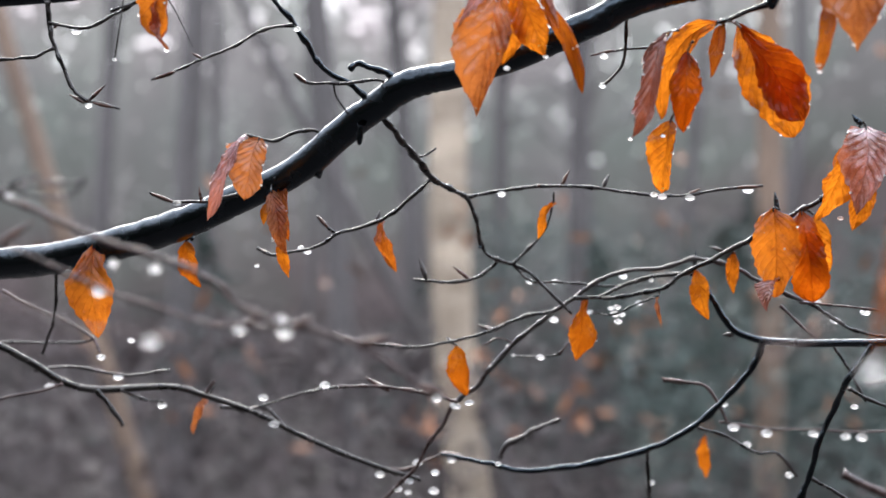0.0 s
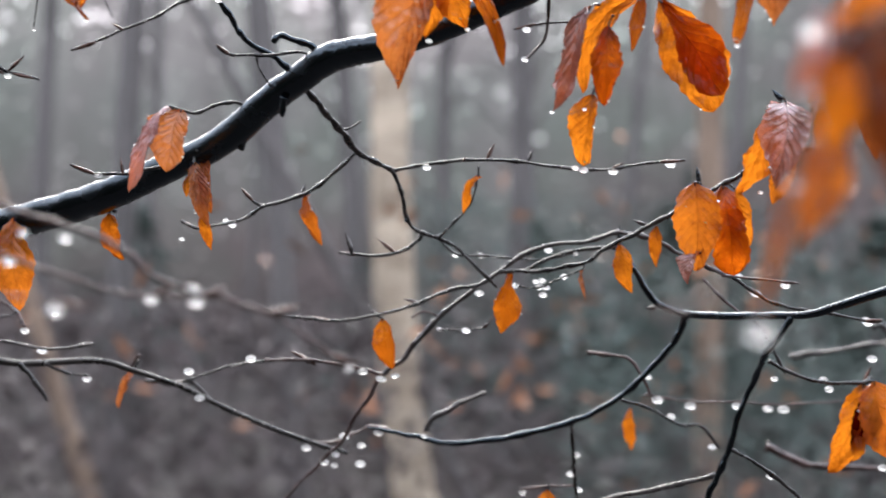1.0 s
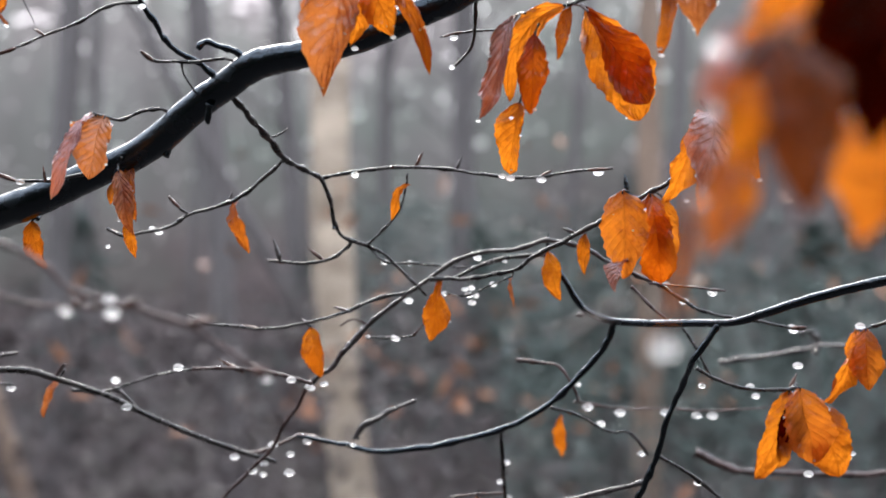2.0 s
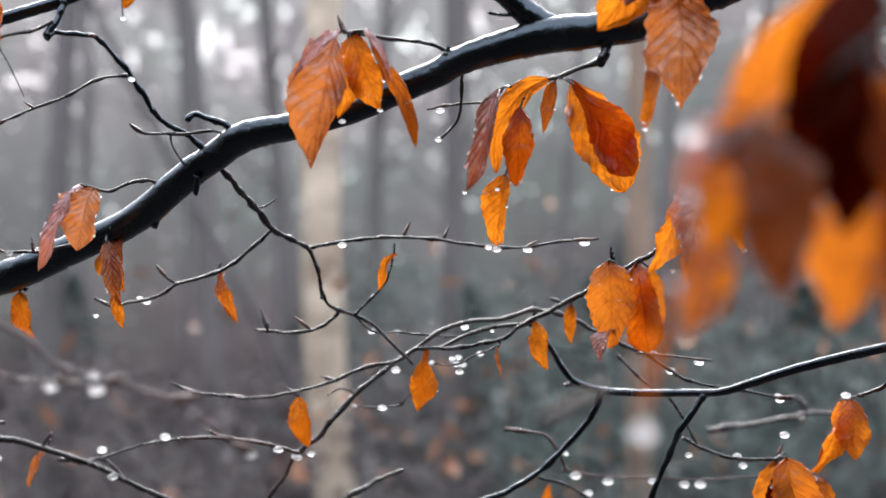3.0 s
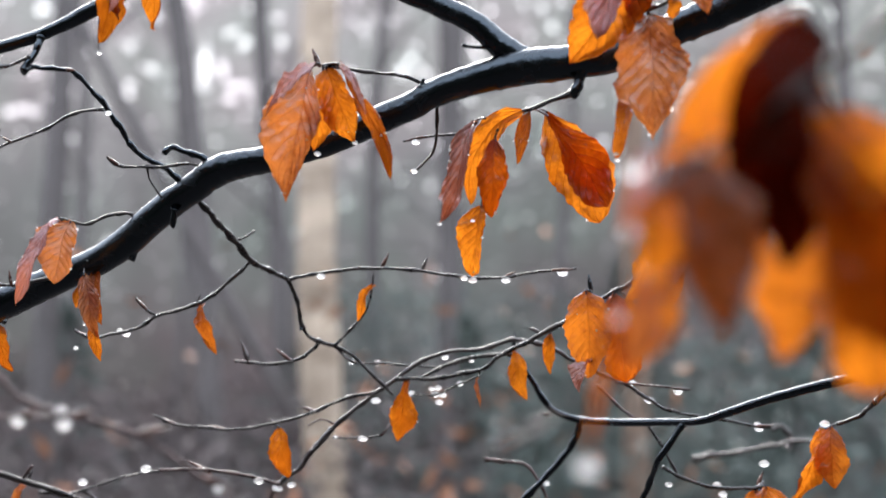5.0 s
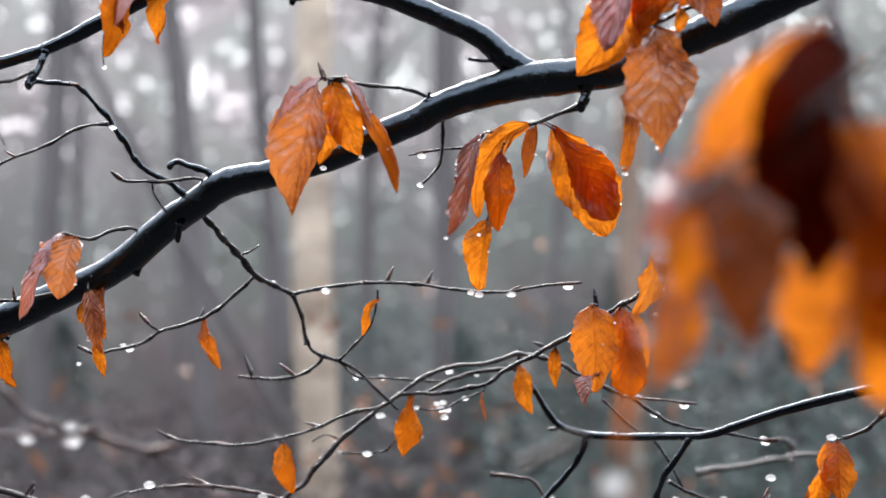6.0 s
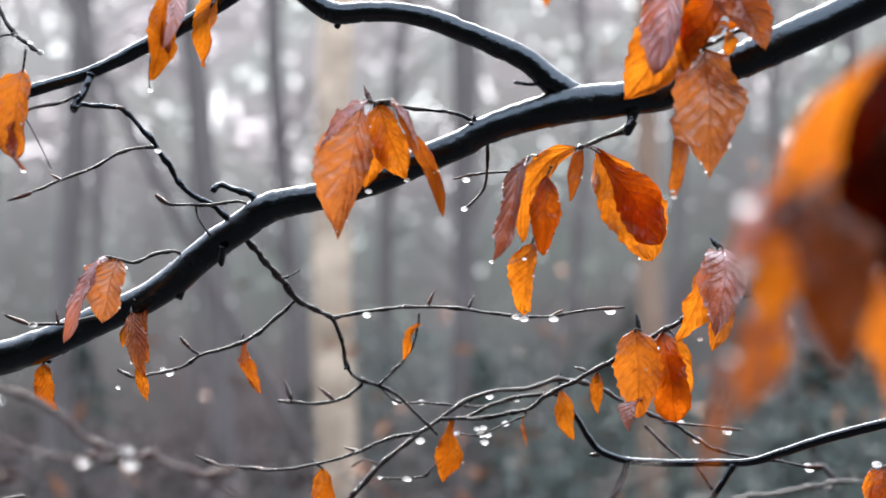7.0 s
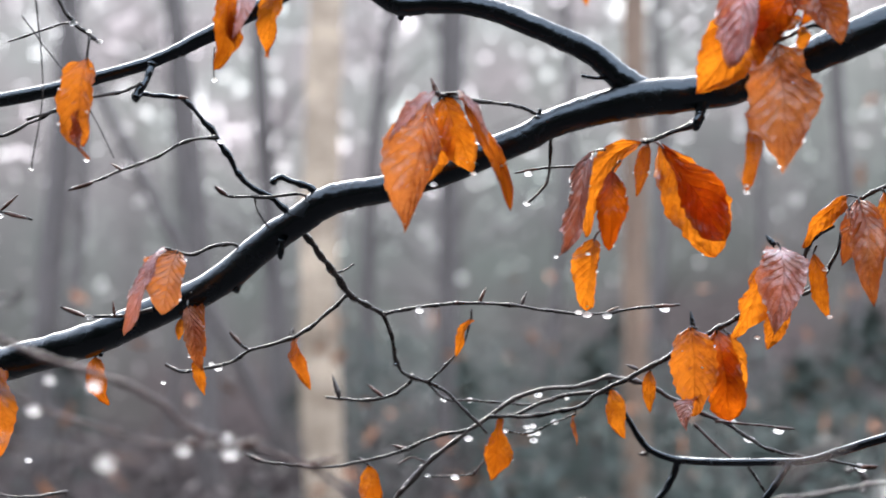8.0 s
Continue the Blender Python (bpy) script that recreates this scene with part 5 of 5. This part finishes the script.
leaf(lower, (0.1043, 1.1660, 1.6254), (0.0982, 1.1620, 1.5838), 0.0184, ORANGE, beads=2, roll=-6, fold=18, curl=26, twist=18, left=(0.25, 0.3, 0.75, 1.1, 1.15, 0.8, 0.3), right=(0.25, 0.3, 0.8, 1.05, 0.95, 0.6, 0.3), stalk=(0.1043, 1.1660, 1.6256))
leaf(lower, (0.1512, 1.1605, 1.6283), (0.1519, 1.1531, 1.6072), 0.0040, RUSSET, bow=0.1, roll=40, fold=40, curl=40, twist=60, stalk=(0.1511, 1.1605, 1.6305))
leaf(lower, (0.0200, 1.1750, 1.5906), (0.0275, 1.1750, 1.5575), 0.0171, ORANGE, roll=10, fold=20, curl=25, stalk=(0.0155, 1.1750, 1.5927))
for at, r in (((0.2481, 1.1440, 1.6264), 0.00240), ((0.2592, 1.1440, 1.6158), 0.00300), ((0.2772, 1.1440, 1.6215), 0.00300), ((0.3285, 1.1440, 1.5993), 0.00300),):
    drop(at, r)
for at, r in (((0.2889, 1.1220, 1.6043), 0.00274),):
    drop(at, r)
for at, r in (((0.0835, 1.1660, 1.6111), 0.00287), ((0.1385, 1.1660, 1.6230), 0.00246), ((0.1204, 1.1660, 1.6190), 0.00205), ((0.1244, 1.1660, 1.6201), 0.00246), ((0.1274, 1.1660, 1.6155), 0.00246), ((0.1230, 1.1660, 1.6160), 0.00287), ((0.1253, 1.1660, 1.6109), 0.00267), ((0.1074, 1.1660, 1.6162), 0.00205),):
    drop(at, r)
for at, r in (((0.0754, 1.1660, 1.5866), 0.00267), ((0.0580, 1.1660, 1.5866), 0.00164), ((0.1045, 1.1660, 1.6139), 0.00205), ((0.1459, 1.1660, 1.6375), 0.00164),):
    drop(at, r)
for at, r in (((0.0838, 1.1750, 1.6109), 0.00290), ((0.0761, 1.1750, 1.5856), 0.00249), ((0.0192, 1.1750, 1.5526), 0.00290), ((0.0288, 1.1750, 1.5545), 0.00249), ((0.0493, 1.1750, 1.5149), 0.00207),):
    drop(at, r)
twig(lower, [(0.2817, 1.1110, 1.7032, 0.00137), (0.2889, 1.1055, 1.7071, 0.00136), (0.3010, 1.1000, 1.7275, 0.00135), (0.3063, 1.0946, 1.7509, 0.00135), (0.3149, 1.0892, 1.7606, 0.00134), (0.3261, 1.0837, 1.7669, 0.00133), (0.3617, 1.0783, 1.7805, 0.00132)])
leaf(lower, (0.3049, 1.0892, 1.7617), (0.2787, 1.0892, 1.7294), 0.0147, ORANGE, roll=-20, fold=30, curl=40, bow=0.1, arch=0.15, stalk=(0.3116, 1.0892, 1.7605))
leaf(lower, (0.3085, 1.0783, 1.7584), (0.3114, 1.0568, 1.6942), 0.0231, RUSSET, bow=0.1, roll=15, fold=25, curl=35, stalk=(0.3102, 1.0783, 1.7598))
leaf(lower, (0.3049, 1.0892, 1.7536), (0.2984, 1.0777, 1.7188), 0.0174, RUSSET, bow=0.1, roll=-10, fold=25, curl=35, stalk=(0.3099, 1.0892, 1.7588))
leaf(lower, (0.2861, 1.0946, 1.7273), (0.2955, 1.0946, 1.6877), 0.0121, ORANGE, roll=25, fold=25, curl=35, stalk=(0.2878, 1.0946, 1.7318))
leaf(lower, (0.3235, 1.0783, 1.7628), (0.3349, 1.0783, 1.7164), 0.0198, ORANGE, roll=15, fold=25, curl=35, stalk=(0.3218, 1.0783, 1.7644))
for at, r in (((0.2941, 1.0892, 1.6901), 0.00187), ((0.2914, 1.0892, 1.7181), 0.00187), ((0.2515, 1.0892, 1.6770), 0.00187),):
    drop(at, r)

lowleft = thing("beech_branch", "thin grey beech branch low among the twigs", "branch")
twig(lowleft, [(-0.3553, 1.1400, 1.6168, 0.00286), (-0.3112, 1.1467, 1.5989, 0.00252), (-0.2826, 1.1533, 1.5836, 0.00254), (-0.2616, 1.1600, 1.5714, 0.00256), (-0.2444, 1.1667, 1.5600, 0.00258), (-0.2231, 1.1733, 1.5544, 0.00241), (-0.1744, 1.1800, 1.5571, 0.00224), (-0.1527, 1.1867, 1.5515, 0.00207), (-0.1188, 1.1933, 1.5403, 0.00189), (-0.0925, 1.2000, 1.5270, 0.00190), (-0.0621, 1.2067, 1.5136, 0.00192), (-0.0315, 1.2133, 1.5021, 0.00174), (-0.0066, 1.2200, 1.4943, 0.00156)], TWIG_BARK, name="bough", sides=10, steps=5, rough=0.12)
twig(lowleft, [(-0.2185, 1.1600, 1.5557, 0.00219), (-0.2067, 1.1600, 1.5429, 0.00183), (-0.1995, 1.1600, 1.5319, 0.00146)])
twig(lowleft, [(-0.2654, 1.1700, 1.5667, 0.00129), (-0.2392, 1.1733, 1.5692, 0.00124), (-0.2049, 1.1767, 1.5645, 0.00118), (-0.1747, 1.1800, 1.5686, 0.00112)], PALE_TWIG)
twig(lowleft, [(-0.3044, 1.1700, 1.5427, 0.00111), (-0.2853, 1.1667, 1.5474, 0.00110), (-0.2547, 1.1633, 1.5543, 0.00110), (-0.2419, 1.1600, 1.5587, 0.00110)], RED_TWIG)
twig(lowleft, [(-0.3092, 1.2200, 1.6182, 0.00136), (-0.2840, 1.2150, 1.6069, 0.00131), (-0.2531, 1.2100, 1.5959, 0.00125), (-0.2369, 1.2050, 1.5867, 0.00120), (-0.2297, 1.2000, 1.5773, 0.00114)], RED_TWIG)
twig(lowleft, [(-0.3102, 1.2000, 1.5830, 0.00095), (-0.2452, 1.2000, 1.5843, 0.00095), (-0.2352, 1.2000, 1.5877, 0.00095)])
twig(lowleft, [(-0.0586, 1.1800, 1.5605, 0.00112), (-0.0277, 1.1767, 1.5617, 0.00124), (0.0029, 1.1733, 1.5584, 0.00136), (0.0220, 1.1700, 1.5538, 0.00148)], RED_TWIG)
bud(lowleft, (-0.0243, 1.1800, 1.5589), (-0.0416, 1.1800, 1.5674), 0.00187)
twig(lowleft, [(-0.1188, 1.2100, 1.5426, 0.00096), (-0.0938, 1.2033, 1.5517, 0.00096), (-0.0711, 1.1967, 1.5576, 0.00095), (-0.0449, 1.1900, 1.5605, 0.00094)])
twig(lowleft, [(-0.1467, 1.2100, 1.5417, 0.00154), (-0.1307, 1.2100, 1.5402, 0.00141), (-0.1148, 1.2100, 1.5419, 0.00128), (-0.1006, 1.2100, 1.5295, 0.00115)], PALE_TWIG)
twig(lowleft, [(-0.2044, 1.1700, 1.5552, 0.00111), (-0.1938, 1.1800, 1.5489, 0.00103), (-0.1810, 1.1900, 1.5457, 0.00094)])
twig(lowleft, [(-0.1536, 1.1900, 1.5511, 0.00151), (-0.1433, 1.1800, 1.5619, 0.00112)], RED_TWIG)
leaf(lowleft, (-0.1522, 1.2000, 1.5503), (-0.1602, 1.1905, 1.5247), 0.0069, RUSSET, bow=0.1, roll=20, fold=30, stalk=(-0.1492, 1.2000, 1.5562))
twig(lowleft, [(0.0478, 1.2200, 1.5110, 0.00233), (0.0515, 1.2200, 1.5196, 0.00233), (0.0630, 1.2200, 1.5270, 0.00194), (0.0764, 1.2200, 1.5340, 0.00156), (0.0887, 1.2200, 1.5394, 0.00117)], PALE_TWIG)
twig(lowleft, [(-0.0324, 1.2200, 1.5012, 0.00117), (-0.0166, 1.2200, 1.5017, 0.00117), (0.0106, 1.2200, 1.5144, 0.00117)], RED_TWIG)
for at, r in (((-0.2258, 1.1900, 1.5770), 0.00296), ((-0.2136, 1.1900, 1.5640), 0.00338), ((-0.1822, 1.1900, 1.5455), 0.00317), ((-0.1121, 1.1900, 1.5528), 0.00338), ((-0.1043, 1.1900, 1.5352), 0.00359), ((-0.0700, 1.1900, 1.5626), 0.00359), ((-0.2618, 1.1900, 1.5561), 0.00338),):
    drop(at, r)
for at, r in (((-0.0082, 1.2100, 1.5096), 0.00345), ((0.0040, 1.2100, 1.5032), 0.00302), ((0.0035, 1.2100, 1.4909), 0.00366), ((-0.0137, 1.2100, 1.4964), 0.00302), ((-0.0218, 1.2100, 1.4913), 0.00345), ((-0.0341, 1.2100, 1.5006), 0.00345), ((0.0155, 1.2100, 1.5127), 0.00345), ((-0.0143, 1.2100, 1.4887), 0.00259),):
    drop(at, r)
for at, r in (((0.0082, 1.1700, 1.5578), 0.00331), ((0.0213, 1.1700, 1.5527), 0.00290), ((0.0302, 1.1700, 1.5553), 0.00248), ((-0.1986, 1.1700, 1.5900), 0.00248),):
    drop(at, r)

nearleft = thing("beech_twig", "brown beech twig with red-brown buds and raindrops", "twig")
twig(nearleft, [(-0.1507, 0.7467, 1.6786, 0.00133), (-0.1290, 0.7481, 1.6722, 0.00133), (-0.1158, 0.7483, 1.6671, 0.00133), (-0.1026, 0.7485, 1.6624, 0.00133), (-0.0894, 0.7487, 1.6563, 0.00133), (-0.0719, 0.7489, 1.6499, 0.00133), (-0.0503, 0.7491, 1.6440, 0.00123), (-0.0330, 0.7494, 1.6364, 0.00123), (-0.0222, 0.7496, 1.6273, 0.00123), (-0.0072, 0.7498, 1.6224, 0.00123), (0.0055, 0.7500, 1.6196, 0.00123), (0.0224, 0.7502, 1.6148, 0.00113)], RED_TWIG, name="stem", sides=10, steps=5, rough=0.14)
twig(nearleft, [(0.0224, 0.7502, 1.6148, 0.00103), (0.0351, 0.7505, 1.6068, 0.00096), (0.0446, 0.7508, 1.5996, 0.00089), (0.0502, 0.7511, 1.5965, 0.00082)], RED_TWIG)
bud(nearleft, (0.0203, 0.7502, 1.6148), (0.0332, 0.7502, 1.6180), 0.00164)
bud(nearleft, (0.0439, 0.7511, 1.5998), (0.0539, 0.7511, 1.5974), 0.00165)
twig(nearleft, [(-0.1375, 0.7480, 1.6565, 0.00092), (-0.1153, 0.7481, 1.6495, 0.00092), (-0.1021, 0.7482, 1.6444, 0.00092), (-0.0867, 0.7484, 1.6378, 0.00092), (-0.0714, 0.7485, 1.6314, 0.00092), (-0.0540, 0.7486, 1.6265, 0.00092), (-0.0368, 0.7487, 1.6213, 0.00092), (-0.0219, 0.7489, 1.6204, 0.00092), (-0.0070, 0.7490, 1.6208, 0.00092), (0.0047, 0.7491, 1.6238, 0.00092)], RED_TWIG)
bud(nearleft, (-0.0039, 0.7491, 1.6208), (0.0051, 0.7491, 1.6238), 0.00133)
bud(nearleft, (-0.0240, 0.7488, 1.6199), (-0.0145, 0.7488, 1.6243), 0.00123)
bud(nearleft, (-0.1152, 0.7480, 1.6490), (-0.1019, 0.7480, 1.6582), 0.00143)
for at, r in (((-0.0231, 0.7488, 1.6208), 0.00276), ((-0.0062, 0.7488, 1.6205), 0.00322), ((-0.0075, 0.7488, 1.6250), 0.00253),):
    drop(at, r)
for at, r in (((-0.0558, 0.7490, 1.6425), 0.00253), ((-0.0768, 0.7490, 1.6338), 0.00276), ((-0.0718, 0.7490, 1.6438), 0.00184), ((-0.1128, 0.7490, 1.6688), 0.00207),):
    drop(at, r)
for at, r in (((0.0504, 0.7512, 1.5969), 0.00185),):
    drop(at, r)
twig(nearleft, [(-0.1246, 0.7483, 1.6674, 0.00072), (-0.1115, 0.7484, 1.6703, 0.00069), (-0.0984, 0.7485, 1.6720, 0.00067), (-0.0876, 0.7486, 1.6728, 0.00064), (-0.0833, 0.7486, 1.6746, 0.00061)], PALE_TWIG)
twig(nearleft, [(-0.1115, 0.7483, 1.6691, 0.00072), (-0.1027, 0.7484, 1.6673, 0.00068), (-0.0896, 0.7485, 1.6675, 0.00065), (-0.0833, 0.7486, 1.6733, 0.00061)], TWIG_BARK)
twig(nearleft, [(-0.1135, 0.7428, 1.6673, 0.00101), (-0.1071, 0.7428, 1.6722, 0.00091), (-0.0985, 0.7428, 1.6744, 0.00081)])
twig(nearleft, [(-0.0892, 0.6600, 1.6328, 0.00068), (-0.0708, 0.6600, 1.6288, 0.00065), (-0.0543, 0.6600, 1.6239, 0.00061), (-0.0380, 0.6600, 1.6221, 0.00058), (-0.0236, 0.6600, 1.6207, 0.00055), (-0.0183, 0.6600, 1.6205, 0.00051)], RED_TWIG)
bud(nearleft, (-0.0290, 0.6600, 1.6212), (-0.0174, 0.6600, 1.6202), 0.00119)
for at, r in (((-0.0297, 0.6600, 1.6211), 0.00286),):
    drop(at, r)

near = thing("beech_twig", "close hanging bunch of wet orange beech leaves", "twig")
twig(near, [(0.2703, 0.5252, 1.7535, 0.00167), (0.2483, 0.5313, 1.7378, 0.00158), (0.2329, 0.5375, 1.7253, 0.00149), (0.2233, 0.5436, 1.7175, 0.00139), (0.2158, 0.5497, 1.7121, 0.00129), (0.2080, 0.5559, 1.7051, 0.00118), (0.1986, 0.5620, 1.6998, 0.00107)], TWIG_BARK, name="stem", sides=10)
twig(near, [(0.2155, 0.5482, 1.7118, 0.00103), (0.2187, 0.5482, 1.7073, 0.00090), (0.2206, 0.5482, 1.7041, 0.00077)])
# Near-black blades, here and below, paint the bunch's shaded middle.
leaf(near, (0.2210, 0.5800, 1.7192), (0.2098, 0.5760, 1.6782), 0.0237, SHADED_BROWN, roll=4, fold=10, curl=12, shoulder=0.02, stalk=(0.2173, 0.5620, 1.7143))
leaf(near, (0.2066, 0.5860, 1.7113), (0.1923, 0.5820, 1.6840), 0.0156, RUSSET, roll=4, fold=10, curl=12, shoulder=0.02, stalk=(0.2017, 0.5796, 1.7023))
leaf(near, (0.2224, 0.5740, 1.7358), (0.1862, 0.5700, 1.6957), 0.0165, ORANGE, roll=-6, fold=10, curl=16, bow=0.05, shoulder=0.02, stalk=(0.2285, 0.5638, 1.7216))
leaf(near, (0.2200, 0.5620, 1.7310), (0.2019, 0.5580, 1.6932), 0.0199, SHADED_BROWN, roll=4, fold=14, curl=16, left=(0.45, 0.75, 0.85, 0.9, 0.8, 0.55, 0.3), right=(0.6, 0.9, 1.0, 0.9, 0.8, 0.6, 0.3), shoulder=0.02, stalk=(0.2257, 0.5528, 1.7194))
leaf(near, (0.2192, 0.5680, 1.7212), (0.2155, 0.5640, 1.6707), 0.0223, SHADED_BROWN, roll=4, fold=16, curl=16, shoulder=0.02, stalk=(0.2173, 0.5620, 1.7143))
leaf(near, (0.1944, 0.5530, 1.6960), (0.1987, 0.5490, 1.6547), 0.0183, BROWN, roll=2, fold=10, curl=12, bow=0.05, shoulder=0.02, stalk=(0.1970, 0.5528, 1.6986))
leaf(near, (0.1947, 0.5830, 1.7017), (0.1911, 0.5790, 1.6689), 0.0135, BROWN, roll=5, fold=18, curl=20, shoulder=0.02, stalk=(0.2017, 0.5796, 1.7023))
leaf(near, (0.1841, 0.5570, 1.6878), (0.1818, 0.5530, 1.6653), 0.0128, ORANGE, roll=-6, fold=16, curl=22, twist=10, shoulder=0.02, stalk=(0.1978, 0.5574, 1.6992))
leaf(near, (0.1835, 0.5660, 1.6999), (0.1751, 0.5620, 1.6768), 0.0072, MAUVE_SHEEN, pleat=0.06, roll=-4, fold=18, curl=25, twist=10, shoulder=0.02, stalk=(0.1919, 0.5620, 1.6998))
leaf(near, (0.1847, 0.5730, 1.6713), (0.1784, 0.5690, 1.6435), 0.0096, RUSSET, roll=-6, fold=18, curl=22, shoulder=0.02, stalk=(0.1879, 0.5708, 1.6781))
leaf(near, (0.1915, 0.5800, 1.6706), (0.1833, 0.5760, 1.6475), 0.0092, ORANGE, roll=-6, fold=14, curl=20, shoulder=0.02, stalk=(0.1879, 0.5708, 1.6781))
leaf(near, (0.1740, 0.5546, 1.6611), (0.1680, 0.5506, 1.6279), 0.0031, AMBER, roll=10, fold=20, curl=20, shoulder=0.02, stalk=(0.1791, 0.5546, 1.6768))
leaf(near, (0.2206, 0.5820, 1.6851), (0.2181, 0.5780, 1.6483), 0.0191, AMBER, roll=-6, fold=10, curl=14, shoulder=0.02, stalk=(0.2130, 0.5796, 1.7074))
leaf(near, (0.2224, 0.5482, 1.7008), (0.2328, 0.5442, 1.6515), 0.0254, DIMMED_DEEP, roll=-4, fold=12, curl=12, left=(0.6, 0.8, 0.85, 0.95, 0.95, 0.75, 0.35), right=(0.6, 0.9, 1, 1, 0.9, 0.7, 0.4), shoulder=0.02, stalk=(0.2206, 0.5482, 1.7067))
leaf(near, (0.2232, 0.5708, 1.7120), (0.2375, 0.5668, 1.6411), 0.0354, ORANGE, roll=-4, fold=8, curl=10, left=(0.2, 0.3, 0.42, 0.55, 0.72, 0.7, 0.4), right=(0.8, 1.1, 1.2, 1.2, 1.1, 0.9, 0.5), shoulder=0.02, stalk=(0.2263, 0.5708, 1.7104))
leaf(near, (0.2159, 0.5418, 1.7056), (0.2455, 0.5418, 1.6756), 0.0126, ORANGE, roll=22, fold=20, curl=30, shoulder=0.02, stalk=(0.2190, 0.5418, 1.7056))
leaf(near, (0.2249, 0.5708, 1.7180), (0.2270, 0.5708, 1.7035), 0.0082, ORANGE, roll=30, shoulder=0.02, stalk=(0.2235, 0.5708, 1.7159))
for at, r in (((0.1683, 0.5546, 1.6256), 0.00308),):
    drop(at, r)
# Drops added to make the white glints on the close leaves.
for at, r in (((0.1786, 0.5528, 1.6800), 0.00262), ((0.1779, 0.5528, 1.6936), 0.00248), ((0.1743, 0.5528, 1.6588), 0.00160), ((0.1801, 0.5528, 1.6820), 0.00102),):
    drop(at, r)
twig(near, [(0.1462, 0.5664, 1.6259, 0.00119), (0.1514, 0.5664, 1.6289, 0.00119), (0.1566, 0.5664, 1.6314, 0.00119), (0.1618, 0.5664, 1.6339, 0.00106)], RED_TWIG)

# the two beeches that carry the branches, beside the view
tree("beech_tree", 1.75, 0.95, 0.14, 0.02, GREY_TRUNK, "smooth grey beech trunk that carries the branches", "tree", 0.02, 9, 0, 21)
tree("beech_tree", -1.6, 1.15, 0.11, -0.02, GREY_TRUNK, "slim grey beech trunk beside the branches", "tree", 0.02, 9, 0, 22)
twig(beech, [(0.3810, 0.9625, 1.8786, 0.00860), (1.0605, 0.9563, 2.2743, 0.01930), (1.7400, 0.9500, 2.5500, 0.03000)], WET_BARK, name="bough")
twig(beech, [(-0.0228, 1.0072, 1.8929, 0.00456), (-0.8114, 1.0786, 2.3814, 0.00828), (-1.6000, 1.1500, 2.7500, 0.01200)], WET_BARK, name="bough")
twig(second, [(0.0403, 0.9817, 1.8977, 0.00412), (0.8902, 0.9658, 2.4838, 0.01206), (1.7400, 0.9500, 2.9500, 0.02000)], WET_BARK, name="bough")
twig(lower, [(0.4093, 1.0000, 1.6526, 0.00271), (1.0796, 0.9750, 1.8613, 0.00836), (1.7500, 0.9500, 1.9500, 0.01400)], WET_BARK, name="bough")
twig(lower, [(0.4384, 1.0750, 1.6697, 0.00200), (1.0942, 1.0125, 1.9448, 0.00600), (1.7500, 0.9500, 2.1000, 0.01000)], WET_BARK, name="bough")
twig(lowleft, [(-0.3533, 1.1400, 1.6157, 0.00286), (-0.9766, 1.1450, 1.9179, 0.00643), (-1.6000, 1.1500, 2.1000, 0.01000)], WET_BARK, name="bough")
twig(nearleft, [(-0.1444, 0.7350, 1.6777, 0.00130), (-0.8722, 0.9175, 2.0738, 0.00565), (-1.6000, 1.1000, 2.3500, 0.01000)], RED_TWIG, name="bough")
twig(near, [(0.2697, 0.5252, 1.7530, 0.00167), (1.0048, 0.7276, 2.2865, 0.00684), (1.7400, 0.9300, 2.7000, 0.01200)], WET_BARK, name="bough")
